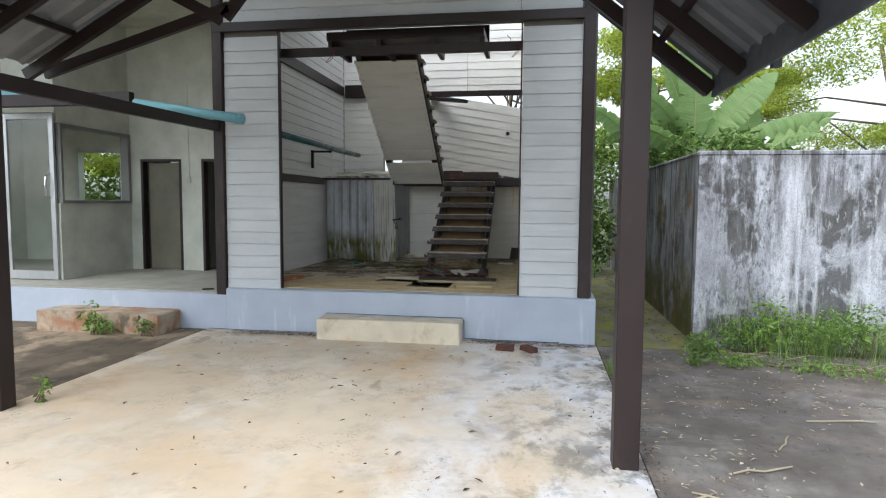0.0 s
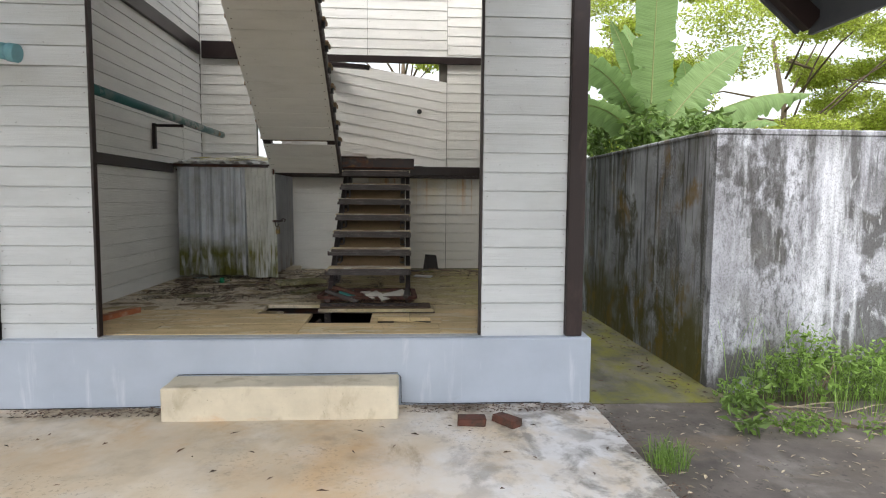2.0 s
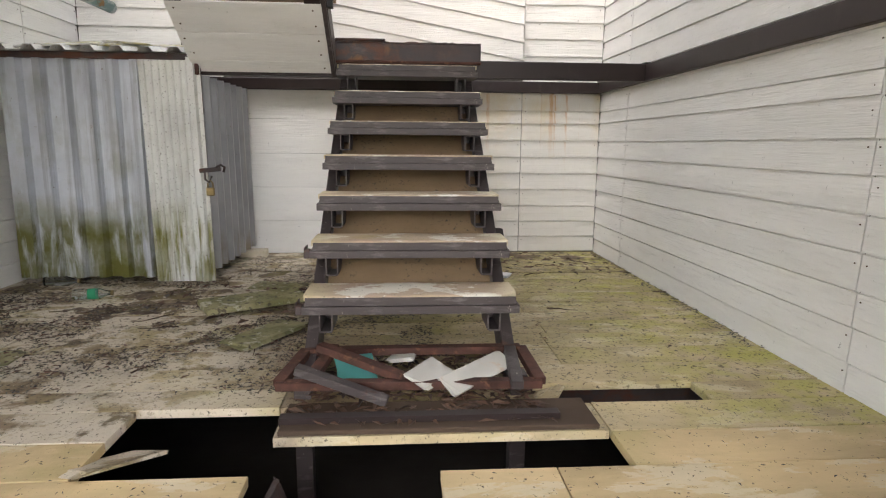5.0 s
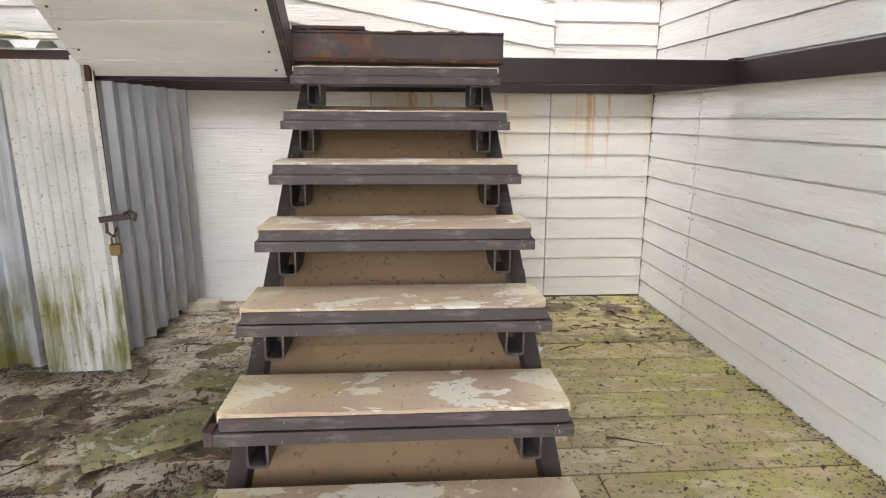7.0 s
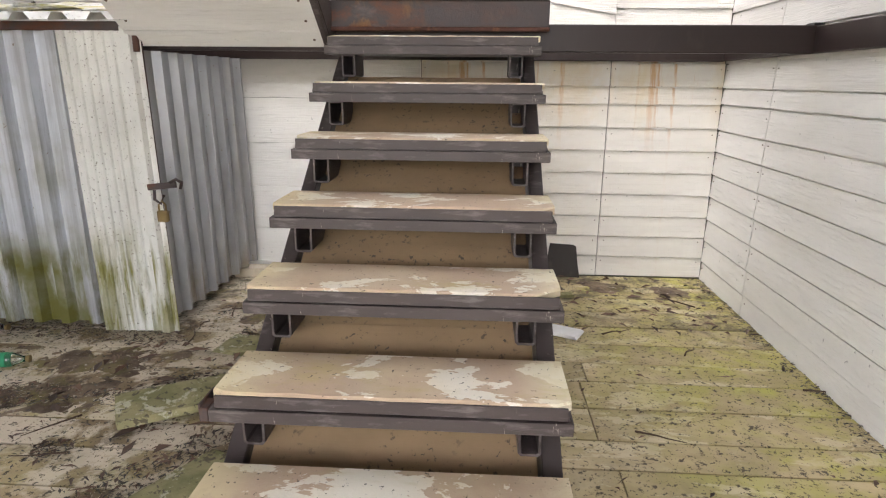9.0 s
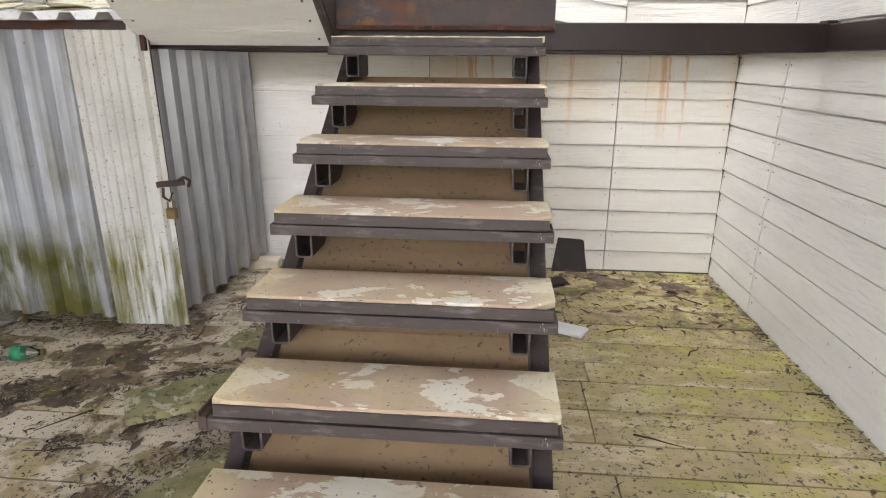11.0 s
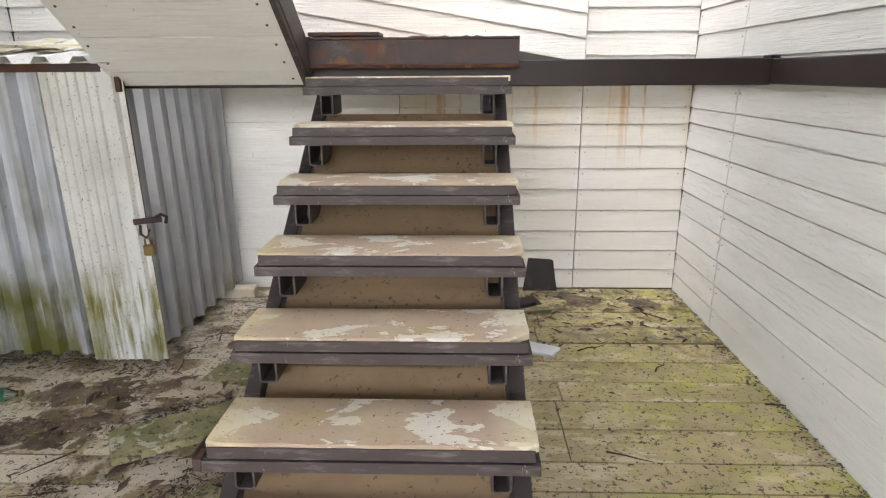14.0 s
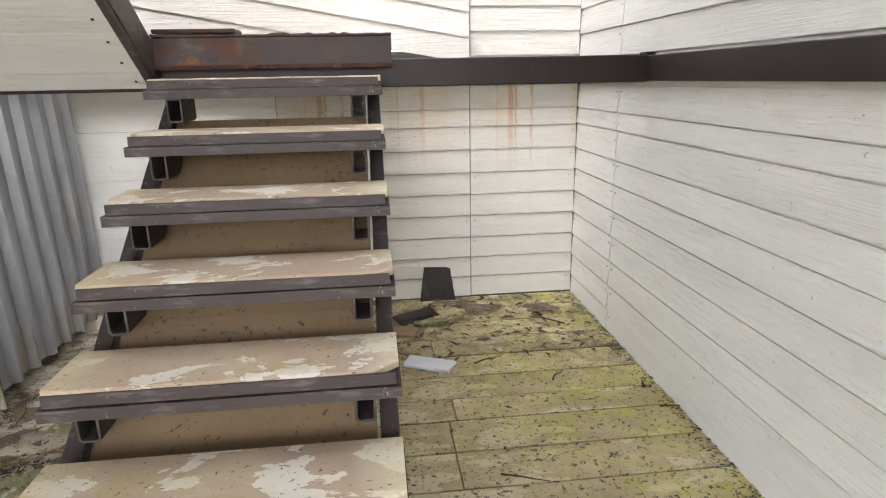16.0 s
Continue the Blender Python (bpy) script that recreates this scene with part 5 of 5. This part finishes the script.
tube(bm, [(-4.74, 6.22, 2.725), (-4.3, 6.20, 2.66), (-3.9, 6.19, 2.595), (-3.62, 6.18, 2.555), (-3.345, 6.17, 2.51)], 0.055, 14)
tube(bm, [(-3.40, 6.172, 2.518), (-3.345, 6.17, 2.51)], 0.062, 14)
thing("blue_pipe", bm, m_blue, "pale blue plastic pipe slung under the roof", "pipe")

# ---- side room ----
LF = 0.45
bm = bmesh.new()
box(bm, -9.6, -3.703, 6.40, 6.52, -0.2, LF - 0.02, bevel=0.006)
box(bm, -9.6, -3.83, 6.53, 9.7, -0.2, LF - 0.02)
thing("plinth_side_room", bm, m_plinth, "pale blue painted plinth of the side room", "plinth", kind="structure")
bm = bmesh.new()
box(bm, -9.5, -3.84, 6.44, 9.6, LF - 0.018, LF, bevel=0.004)
thing("floor_side_room", bm, surface("grey_cement_floor", (0.38, 0.37, 0.32), 0.6, layers=[((0.24, 0.23, 0.19), (1.5, 1.5, 1), 0.5, 0.7, 8, None, None, 0.6)], bump=0.1), "smooth grey cement floor of the side room", "floor", kind="structure")
# rear wall with two door openings
WY = 8.5
bm = bmesh.new()
for x0, x1, z0, z1 in ((-6.50, -6.31, LF, 4.3), (-6.31, -5.60, 2.23, 4.3), (-5.60, -5.25, LF, 4.3), (-5.25, -4.55, 2.23, 4.3), (-4.55, -3.83, LF, 4.3)):
    box(bm, x0, x1, WY, WY + 0.10, z0, z1)
thing("wall_side_rear", bm, m_plaster, "white plaster wall with two narrow doorways", "wall", kind="structure")
bm = bmesh.new()
box(bm, -6.50, -3.83, 10.1, 10.2, LF, 4.3)
box(bm, -5.45, -5.35, WY + 0.10, 10.1, LF, 4.3)
thing("wall_cubicles", bm, m_plaster, "plain walls of the small back rooms", "wall", kind="structure")
for x0, x1, op in ((-6.31, -5.60, 3), (-5.25, -4.55, 20)):
    d1 = base("door", (x0, WY, LF), "grey brown flush door standing ajar in a dark frame", "door", group="narrow doors")
    bm = bmesh.new()
    box(bm, x0, x0 + 0.04, WY - 0.01, WY + 0.11, LF, 2.23)
    box(bm, x1 - 0.04, x1, WY - 0.01, WY + 0.11, LF, 2.23)
    box(bm, x0 + 0.04, x1 - 0.04, WY - 0.01, WY + 0.11, 2.19, 2.23)
    part("door_frame", bm, m_brown, d1)
    bm = bmesh.new()
    box(bm, -(x1 - x0) + 0.13, 0, 0, 0.035, LF + 0.01, 2.18, Matrix.Translation((x1 - 0.045, WY + 0.05, 0)) @ pose(0, 0, 0, 0, 0, -op), bevel=0.003)
    part("door_leaf", bm, m_door, d1)
bm = bmesh.new()
box(bm, -5.50, -5.43, WY - 0.025, WY - 0.001, 1.85, 1.95, bevel=0.004)
thing("wall_socket", bm, surface("old_white_plastic", (0.5, 0.5, 0.42), 0.5), "old white wall switch under a conduit", "switch")
bm = bmesh.new()
box(bm, -5.475, -5.46, WY - 0.014, WY - 0.001, 1.951, 3.4)
thing("conduit", bm, m_plaster, "thin white cable conduit on the wall", "conduit")
# partition with a framed opening
PX = -6.50
bm = bmesh.new()
box(bm, PX - 0.10, PX, 7.02, 9.6, LF, 1.52)
box(bm, PX - 0.10, PX, 7.02, 9.6, 2.62, 4.3)
box(bm, PX - 0.10, PX, 8.48, 8.499, 1.52, 2.62)
box(bm, PX - 0.10, PX, 8.601, 9.6, 1.52, 2.62)
thing("wall_partition", bm, m_plaster, "white plaster partition with a framed opening", "wall", kind="structure")
win = base("window_1", (PX, 7.7, 1.52), "aluminium framed internal window", "window", kind="structure")
bm = bmesh.new()
for y0, y1, z0, z1 in ((7.03, 7.07, 1.52, 2.62), (8.42, 8.48, 1.52, 2.62), (7.07, 8.42, 1.52, 1.565), (7.07, 8.42, 2.565, 2.62)):
    box(bm, PX - 0.11, PX + 0.03, y0, y1, z0, z1, bevel=0.003)
part("window_frame", bm, surface("grey_window_paint", (0.20, 0.20, 0.19), 0.5, bump=0.05), win)
bm = bmesh.new()
for x0, x1, z0, z1 in ((-9.5, -8.39, LF, 4.3), (-7.44, -6.60, LF, 4.3), (-8.39, -7.44, LF, 1.53), (-8.39, -7.44, 2.53, 4.3)):
    box(bm, x0, x1, 9.6, 9.7, z0, z1)
box(bm, -9.6, -9.5, 6.5, 9.7, LF, 4.3)
thing("wall_side_far", bm, m_plaster, "white plaster walls of the far side room", "wall", kind="structure")
win = base("window_2", (-7.86, 9.65, 1.53), "open window looking onto green leaves", "window", kind="structure")
bm = bmesh.new()
for x0, x1, z0, z1 in ((-8.39, -8.34, 1.53, 2.53), (-7.49, -7.44, 1.53, 2.53), (-8.34, -7.49, 1.53, 1.57), (-8.34, -7.49, 2.44, 2.53)):
    box(bm, x0, x1, 9.58, 9.72, z0, z1)
part("window_frame", bm, m_alu, win)
bm = bmesh.new()
box(bm, -7.62, -7.49, 9.64, 9.645, 1.57, 2.44)
part("pane", bm, m_glass, win)
# aluminium glass door, standing open
al = base("door_1", (-6.9, 7.0, LF), "open aluminium framed glass door with a bow handle", "door", kind="structure")
for x0, x1, z0, z1 in ((-7.31, -7.25, LF + 0.01, 2.75), (-6.60, -6.53, LF + 0.01, 2.75), (-7.25, -6.60, 2.67, 2.75), (-7.25, -6.60, LF + 0.01, LF + 0.13)):
    bm = bmesh.new()
    box(bm, x0, x1, 6.965, 7.005, z0, z1, bevel=0.003)
    part("stile", bm, m_alu, al)
bm = bmesh.new()
box(bm, -7.25, -6.60, 6.982, 6.988, LF + 0.13, 2.67)
part("glass", bm, m_glass, al)
for yy, s_ in ((6.94, -1), (7.03, 1)):
    bm = bmesh.new()
    tube(bm, [(-6.60, 6.985 + 0.02 * s_, 1.93), (-6.62 , 6.985 + 0.075 * s_, 1.90), (-6.62, 6.985 + 0.085 * s_, 1.76), (-6.62, 6.985 + 0.075 * s_, 1.63), (-6.60, 6.985 + 0.02 * s_, 1.60)], 0.012, 10)
    part("handle", bm, m_chrome, al, "chrome bow handle")
bm = bmesh.new()
box(bm, -9.6, -7.33, 6.95, 7.05, 2.76, 4.3)
box(bm, -9.6, -9.3, 6.95, 7.05, LF, 2.76)
box(bm, -7.33, -6.50, 6.97, 7.02, 2.76, 4.3)
thing("wall_side_front", bm, m_plaster, "white plaster front of the far side room", "wall", kind="structure")
# Unseen ceiling, run forward to the plinth to hold light out of the room.
bm = bmesh.new()
box(bm, -9.7, -3.85, 6.3, 10.3, 4.3, 4.36)
thing("ceiling_side_room", bm, m_plaster, "unseen pale ceiling shading the side room", "ceiling", kind="structure")
# Out-of-view sheet added to keep top light off the piers.
bm = bmesh.new()
box(bm, -9.7, 0.85, 4.95, 6.28, 4.42, 4.47)
thing("ceiling_eave", bm, m_roofdark, "unseen dark eave sheet added to shade the piers", "ceiling", kind="structure")
# Unseen roof; its rear edge is set to control sky light in the hall.
bm = bmesh.new()
box(bm, -3.95, 0.85, 6.30, 9.25, 5.245, 5.30)
thing("ceiling_hall", bm, m_roofdark, "unseen dark roof sheet added to limit the hall's light", "ceiling", kind="structure")
slab("scrap_metal", -4.05, 6.56, LF, 0.14, 0.03, 0.02, 30, m_black, "small dark scrap on the cement floor", "scrap", chip=0.008)
# a far wall behind the walker, so that the carport is closed off as in a yard
bm = bmesh.new()
box(bm, -14, 14, -16.2, -16, -0.1, 2.2)
thing("wall_yard_far", bm, m_plaster, "plain yard wall behind the carport", "wall", kind="structure")

# ---- boundary wall ----
bm = bmesh.new()
box(bm, 1.812, 12.0, 6.72, 6.83, -0.2, 2.11)
box(bm, 1.80, 12.0, 6.715, 6.84, 2.111, 2.165, bevel=0.012)
wall_b = thing("wall_boundary_front", bm, m_stain, "tall concrete yard wall streaked with black mould", "wall", kind="structure")
bm = bmesh.new()
box(bm, 1.815, 1.925, 6.833, 15.5, -0.2, 2.12)
box(bm, 1.805, 1.93, 6.843, 15.5, 2.121, 2.163, bevel=0.012)
thing("wall_boundary_side", bm, m_stain_moss, "mossy streaked concrete wall along the alley", "wall", kind="structure")

# ---- plants ----
def leaf_mesh(name, pts, size, mat, seed, narrow=0.45, hang_=0.3, fold=0.15):
    """Many small pointed leaves, one at each point of pts."""
    r = random.Random(seed)
    vs, fs = [], []
    for p in pts:
        s = size * r.uniform(0.6, 1.4)
        d_ = Vector((r.gauss(0, 1), r.gauss(0, 1), r.gauss(-hang_, 0.7))).normalized()
        w = d_.cross(Vector((r.gauss(0, 1), r.gauss(0, 1), r.gauss(0, 1)))).normalized()
        n = d_.cross(w)
        i = len(vs)
        p = Vector(p)
        vs += [tuple(p), tuple(p + d_ * s * 0.45 + w * s * narrow * 0.5 + n * s * fold), tuple(p + d_ * s), tuple(p + d_ * s * 0.45 - w * s * narrow * 0.5 + n * s * fold), tuple(p + d_ * s * 0.5)]
        fs += [(i, i + 1, i + 4), (i + 1, i + 2, i + 4), (i, i + 4, i + 3), (i + 4, i + 2, i + 3)]
    me = bpy.data.meshes.new(name)
    me.from_pydata(vs, [], fs)
    me.materials.append(mat)
    return me


def cloud(r, centres, n):
    """n points scattered over clumps (x, y, z, rx, ry, rz), thicker near their skins."""
    out = []
    for _ in range(n):
        x, y, z, a, b, c = r.choice(centres)
        v = Vector((r.gauss(0, 1), r.gauss(0, 1), r.gauss(0, 1))).normalized() * (r.random() ** 0.45)
        out.append((x + v.x * a, y + v.y * b, z + v.z * c))
    return out


def tree(x, y, h, spread, seed, n, size, mat, label, low=0.45, clumps=26):
    r = random.Random(seed)
    t = base("tree", (x, y, -0.06), label, "tree", group="trees behind the wall")
    bm_ = bmesh.new()
    top = Vector((x + r.uniform(-0.5, 0.5), y, h * 0.7))
    tube(bm_, [(x, y, -0.1), (x + 0.1, y, h * 0.25), (x + 0.15, y + 0.1, h * 0.48), top], 0.014 * h, 9, True, 0.006 * h)
    cs = []
    for k in range(clumps):
        a, rad = r.uniform(0, math.tau), spread * math.sqrt(r.random())
        z = h * r.uniform(low, 1.0) - rad * 0.12
        c = Vector((x + math.cos(a) * rad, y + math.sin(a) * rad, z))
        q = r.uniform(0.14, 0.28)
        cs.append((c.x, c.y, c.z, spread * q, spread * q, spread * q * r.uniform(0.28, 0.45)))
        if k < 12:
            s_ = Vector((x + 0.15, y + 0.1, h * r.uniform(0.3, 0.65)))
            tube(bm_, [s_, s_.lerp(c, 0.5) + Vector((0, 0, 0.3)), c], 0.0045 * h, 6, True, 0.0012 * h)
    part("trunk", bm_, m_bark, t)
    ob = new("crown", leaf_mesh("crown", cloud(r, cs, n), size, mat, seed + 1))
    hang(ob, t)
    return t


tree(9.5, 18.0, 8.5, 5.0, 21, 85000, 0.095, m_tree, "leafy tree with a pale trunk beyond the wall", 0.40, 40)
tree(14.5, 17.0, 9.0, 4.8, 22, 65000, 0.105, m_tree, "tall leafy tree beyond the wall", 0.2)
tree(3.4, 20.0, 8.0, 3.6, 23, 24000, 0.13, m_tree, "tall thin leafed tree behind the house", 0.3)
tree(-1.0, 17.5, 7.5, 3.5, 24, 12000, 0.12, m_tree, "leafy tree behind the house", 0.35)
tree(-8.3, 12.6, 4.6, 2.6, 25, 9000, 0.16, m_tree, "sunlit bushy tree outside the window", 0.15)


def banana(x, y, zc, leaves, seed, label):
    """Leaves: (azimuth, first rise, bend, twist in degrees; length, half width in metres)."""
    r = random.Random(seed)
    t = base("banana_plant", (x, y, -0.06), label, "banana plant", group="banana plants")
    bm_ = bmesh.new()
    tube(bm_, [(x, y, -0.1), (x + 0.03, y, zc * 0.5), (x + 0.05, y, zc + 0.05)], 0.12, 10, True, 0.05)
    part("stem", bm_, m_banana, t, "pale green sheathed stem")
    for az, rise, bend, twist, L, W, droop in leaves:
        a, e0, bd, tw = radians(az), radians(rise), radians(bend), radians(twist)
        out, flat = Vector((math.cos(a), math.sin(a), 0)), Vector((-math.sin(a), math.cos(a), 0))
        p = Vector((x + 0.05, y, zc - 0.1))
        N = 84
        rows = []
        tear0, tear1 = 0.0, 0.0
        for i in range(N + 1):
            u = i / N
            e = e0 - bd * u * u
            f = out * math.cos(e) + Vector((0, 0, 1)) * math.sin(e)
            nrm = -out * math.sin(e) + Vector((0, 0, 1)) * math.cos(e)
            side = flat * math.cos(tw) + nrm * math.sin(tw)
            up = nrm * math.cos(tw) - flat * math.sin(tw)
            p = p + f * (L / N)
            w = 0.014 if u < 0.13 else W * min(1.0, (u - 0.12) * 7) ** 0.6 * max(0.03, 1 - max(0.0, (u - 0.62) / 0.38) ** 2.6) * (1 + 0.05 * math.sin(u * 31 + az))
            tear0 = r.uniform(0.10, 0.65) if r.random() < 0.10 else tear0 * 0.12
            tear1 = r.uniform(0.10, 0.65) if r.random() < 0.10 else tear1 * 0.12
            sag0, sag1 = droop * (1 + 0.25 * math.sin(i * 0.9 + az)), droop * (1 + 0.25 * math.sin(i * 0.7))
            rows.append([p - side * w * (1 - tear0) * (1 - 0.35 * droop) - up * w * sag0, p - side * w * 0.5 - up * w * sag0 * 0.28, p - up * 0.016,
                         p + side * w * 0.5 - up * w * sag1 * 0.28, p + side * w * (1 - tear1) * (1 - 0.35 * droop) - up * w * sag1])
        bm_ = bmesh.new()
        vv = [[bm_.verts.new(c) for c in row] for row in rows]
        coords = bm_.loops.layers.uv.new("UVMap")
        for i in range(N):
            for j in range(4):
                f_ = bm_.faces.new((vv[i][j], vv[i][j + 1], vv[i + 1][j + 1], vv[i + 1][j]))
                f_.smooth = True
                for lp, (a_, b_) in zip(f_.loops, ((i, j), (i, j + 1), (i + 1, j + 1), (i + 1, j))):
                    lp[coords].uv = ((a_ - 1.2 * abs(b_ - 2)) / N * L / 2, b_ / 4)
        me = bpy.data.meshes.new("leaf")
        bm_.to_mesh(me)
        bm_.free()
        me.materials.append(m_banana)
        leaf = hang(new("leaf", me), t)
        bm_ = bmesh.new()
        tube(bm_, [row[2] for row in rows[::3]], 0.014, 6, True, 0.004)
        part("midrib", bm_, m_rib, leaf)


m_rib = leafy("leaf_midrib", (0.36, 0.40, 0.16), 0.2, 0.1)
banana(2.40, 9.7, 2.35, [(255, 84, 10, 6, 2.4, 0.27, 0.12), (168, 78, 18, 62, 1.75, 0.13, 0.25), (185, 66, 75, 35, 1.8, 0.24, 0.3), (-8, 56, 22, 62, 1.75, 0.27, 0.15), (-14, 34, 45, 20, 2.1, 0.24, 0.85),
                         (-30, 10, 22, 20, 1.5, 0.17, 0.6), (262, 40, 125, 0, 1.0, 0.16, 0.35), (95, 74, 25, 10, 2.0, 0.24, 0.2), (200, 40, 90, 30, 1.7, 0.24, 0.4)], 31, "banana plant with broad pale leaves over the wall")
banana(3.9, 11.6, 2.3, [(230, 78, 40, 10, 1.7, 0.24, 0.2), (10, 50, 50, 50, 1.8, 0.24, 0.4), (150, 60, 55, 50, 1.7, 0.23, 0.3), (300, 45, 80, 20, 1.6, 0.22, 0.5)], 33, "banana plant with arching leaves behind the wall")
banana(2.2, 12.4, 2.3, [(250, 80, 20, 0, 2.0, 0.26, 0.2), (190, 60, 45, 40, 1.9, 0.24, 0.3), (0, 60, 50, 50, 1.8, 0.24, 0.3), (280, 40, 85, 0, 1.5, 0.2, 0.4)], 35, "banana plant behind the yard wall")


def shrub(name, centres, n, size, mat, seed, label, at):
    t = base(name, at, label, "shrub", group="weeds and shrubs")
    bm_ = bmesh.new()
    rr = random.Random(seed)
    for k in range(8):
        c = rr.choice(centres)
        tube(bm_, [(at[0] + rr.uniform(-0.1, 0.1), at[1], at[2]), (c[0], c[1], c[2])], 0.006, 5, True, 0.002)
    part("stems", bm_, m_bark, t)
    hang(new("leaves", leaf_mesh("leaves", cloud(rr, centres, n), size, mat, seed)), t)


shrub("climbing_shrub", [(2.25, 9.2, 2.35, 0.35, 0.4, 0.4), (2.9, 9.1, 2.35, 0.45, 0.4, 0.35), (2.2, 9.9, 2.7, 0.3, 0.3, 0.4), (3.4, 9.3, 2.2, 0.5, 0.4, 0.3), (2.05, 10.6, 2.5, 0.3, 0.6, 0.5)], 2600, 0.115, m_leaf, 51, "dark climbing shrub behind the wall", (2.8, 8.6, -0.06))
shrub("alley_shrub", [(1.25, 13.5, 0.9, 0.5, 0.5, 0.9), (1.0, 14.2, 1.9, 0.7, 0.6, 0.8), (1.6, 14.6, 2.7, 0.7, 0.5, 0.8), (0.7, 15.2, 3.3, 0.8, 0.6, 0.9)], 3600, 0.14, m_leaf, 52, "dense green shrub at the alley's end", (1.2, 14.3, -0.06))
shrub("window_shrub", [(-8.6, 11.0, 1.5, 0.7, 0.4, 0.7), (-9.6, 11.2, 1.9, 0.8, 0.4, 0.8), (-10.4, 11.4, 1.4, 0.8, 0.4, 0.8), (-9.0, 11.6, 2.7, 0.9, 0.4, 0.6), (-9.9, 11.1, 0.9, 0.9, 0.4, 0.6)], 2600, 0.13, m_bright, 53, "leafy shrub outside the side room window", (-9.3, 11.2, -0.06))
weeds = [(2.25 + 0.30 * i, 6.38 + 0.12 * math.sin(i * 2.1), 0.16 + 0.22 * math.sin(i * 1.7 + 0.4) ** 2, 0.24, 0.20, 0.16 + 0.14 * math.sin(i * 1.7 + 0.4) ** 2) for i in range(11)]
for g in range(4):
    cs = weeds[g * 3:g * 3 + 3] or weeds[-2:]
    shrub("weed_bush", cs, 900, 0.052, m_bright, 60 + g, "low green weeds at the foot of the wall", (cs[0][0] + 0.2, cs[0][1], -0.03))
    shrub("broadleaf_weed", [(c[0] + 0.12, c[1] - 0.12, c[2] * 0.9, 0.22, 0.12, 0.14) for c in cs[:2]], 90, 0.085, m_bright, 64 + g, "broad leaved young weeds before the wall", (cs[0][0] + 0.2, cs[0][1] - 0.1, -0.03))
shrub("broadleaf_weed", [(1.95, 6.25, 0.16, 0.18, 0.14, 0.18), (1.80, 6.05, 0.08, 0.18, 0.16, 0.07), (1.6, 5.75, 0.05, 0.12, 0.12, 0.04)], 120, 0.085, m_leaf, 69, "broad leaved weed at the wall's corner", (1.92, 6.25, -0.03))
shrub("creeper", [(2.0, 5.75, 0.05, 0.3, 0.2, 0.05), (2.7, 5.6, 0.05, 0.5, 0.25, 0.05), (3.4, 5.4, 0.05, 0.5, 0.3, 0.05), (1.75, 6.15, 0.12, 0.15, 0.15, 0.12)], 1100, 0.045, m_bright, 70, "creeping weeds spreading over the driveway", (2.4, 5.8, -0.015))
shrub("weed", [(-5.1, 5.82, 0.22, 0.13, 0.06, 0.2), (-5.0, 5.84, 0.10, 0.2, 0.08, 0.1)], 160, 0.07, m_bright, 71, "young weed growing before the stained step", (-5.05, 5.85, -0.01))
shrub("weed", [(-4.45, 5.85, 0.12, 0.12, 0.06, 0.1)], 60, 0.06, m_leaf, 72, "small weed beside the stained step", (-4.45, 5.86, -0.01))
shrub("weed", [(-3.72, 3.6, 0.12, 0.05, 0.05, 0.1)], 40, 0.05, m_bright, 73, "small weed by the carport post", (-3.73, 3.6, -0.01))
# a tuft of grass in the joint of the slab
def tuft(x, y, n, h, seed, rad=0.12):
    r = random.Random(seed)
    vs, fs = [], []
    for _ in range(n):
        a, q = r.uniform(0, math.tau), rad * math.sqrt(r.random())
        bx_, by_ = x + math.cos(a) * q, y + math.sin(a) * q
        b2, hh, le = r.uniform(0, math.tau), h * r.uniform(0.5, 1.2), h * r.uniform(0.2, 0.9)
        dx, dy = math.cos(b2), math.sin(b2)
        i = len(vs)
        w_ = 0.0028
        for q_, zq, ww in ((0.0, -0.015, w_), (0.35, hh * 0.62, w_ * 0.8), (0.8, hh * 0.95, w_ * 0.5), (1.15, hh * 0.9, 0.0004)):
            vs += [(bx_ + dx * le * q_ - dy * ww, by_ + dy * le * q_ + dx * ww, zq), (bx_ + dx * le * q_ + dy * ww, by_ + dy * le * q_ - dx * ww, zq)]
        for k_ in (0, 2, 4):
            fs.append((i + k_, i + k_ + 1, i + k_ + 3, i + k_ + 2))
    me = bpy.data.meshes.new("grass_tuft")
    me.from_pydata(vs, [], fs)
    me.materials.append(m_bright)
    tagged(new("grass_tuft", me), "tuft of grass growing from the slab joint", "grass", kind="stuff")


for k in range(9):
    bm = bmesh.new()
    rt = random.Random(300 + k)
    x0, y0, an, ln2 = rt.uniform(1.7, 3.8), rt.uniform(5.5, 6.2), rt.uniform(-0.6, 0.6), rt.uniform(0.25, 0.7)
    tube(bm, [(x0, y0, -0.006), (x0 + ln2 * 0.5 * math.cos(an), y0 + ln2 * 0.5 * math.sin(an), 0.05), (x0 + ln2 * math.cos(an + 0.25), y0 + ln2 * math.sin(an + 0.25), 0.02)], 0.005, 6, True, 0.002)
    thing("twig", bm, m_dead, "dry pale stem lying among the weeds", "twig", group="twigs")
tuft(0.82, 5.25, 160, 0.13, 81)
tuft(2.6, 6.40, 260, 0.36, 82, 0.5)
tuft(3.6, 6.30, 260, 0.34, 83, 0.6)
tuft(0.9, 12.8, 200, 0.25, 84, 0.4)

tuft(2.05, 6.45, 26, 0.62, 85, 0.25)
tuft(2.9, 6.3, 40, 0.6, 86, 0.5)
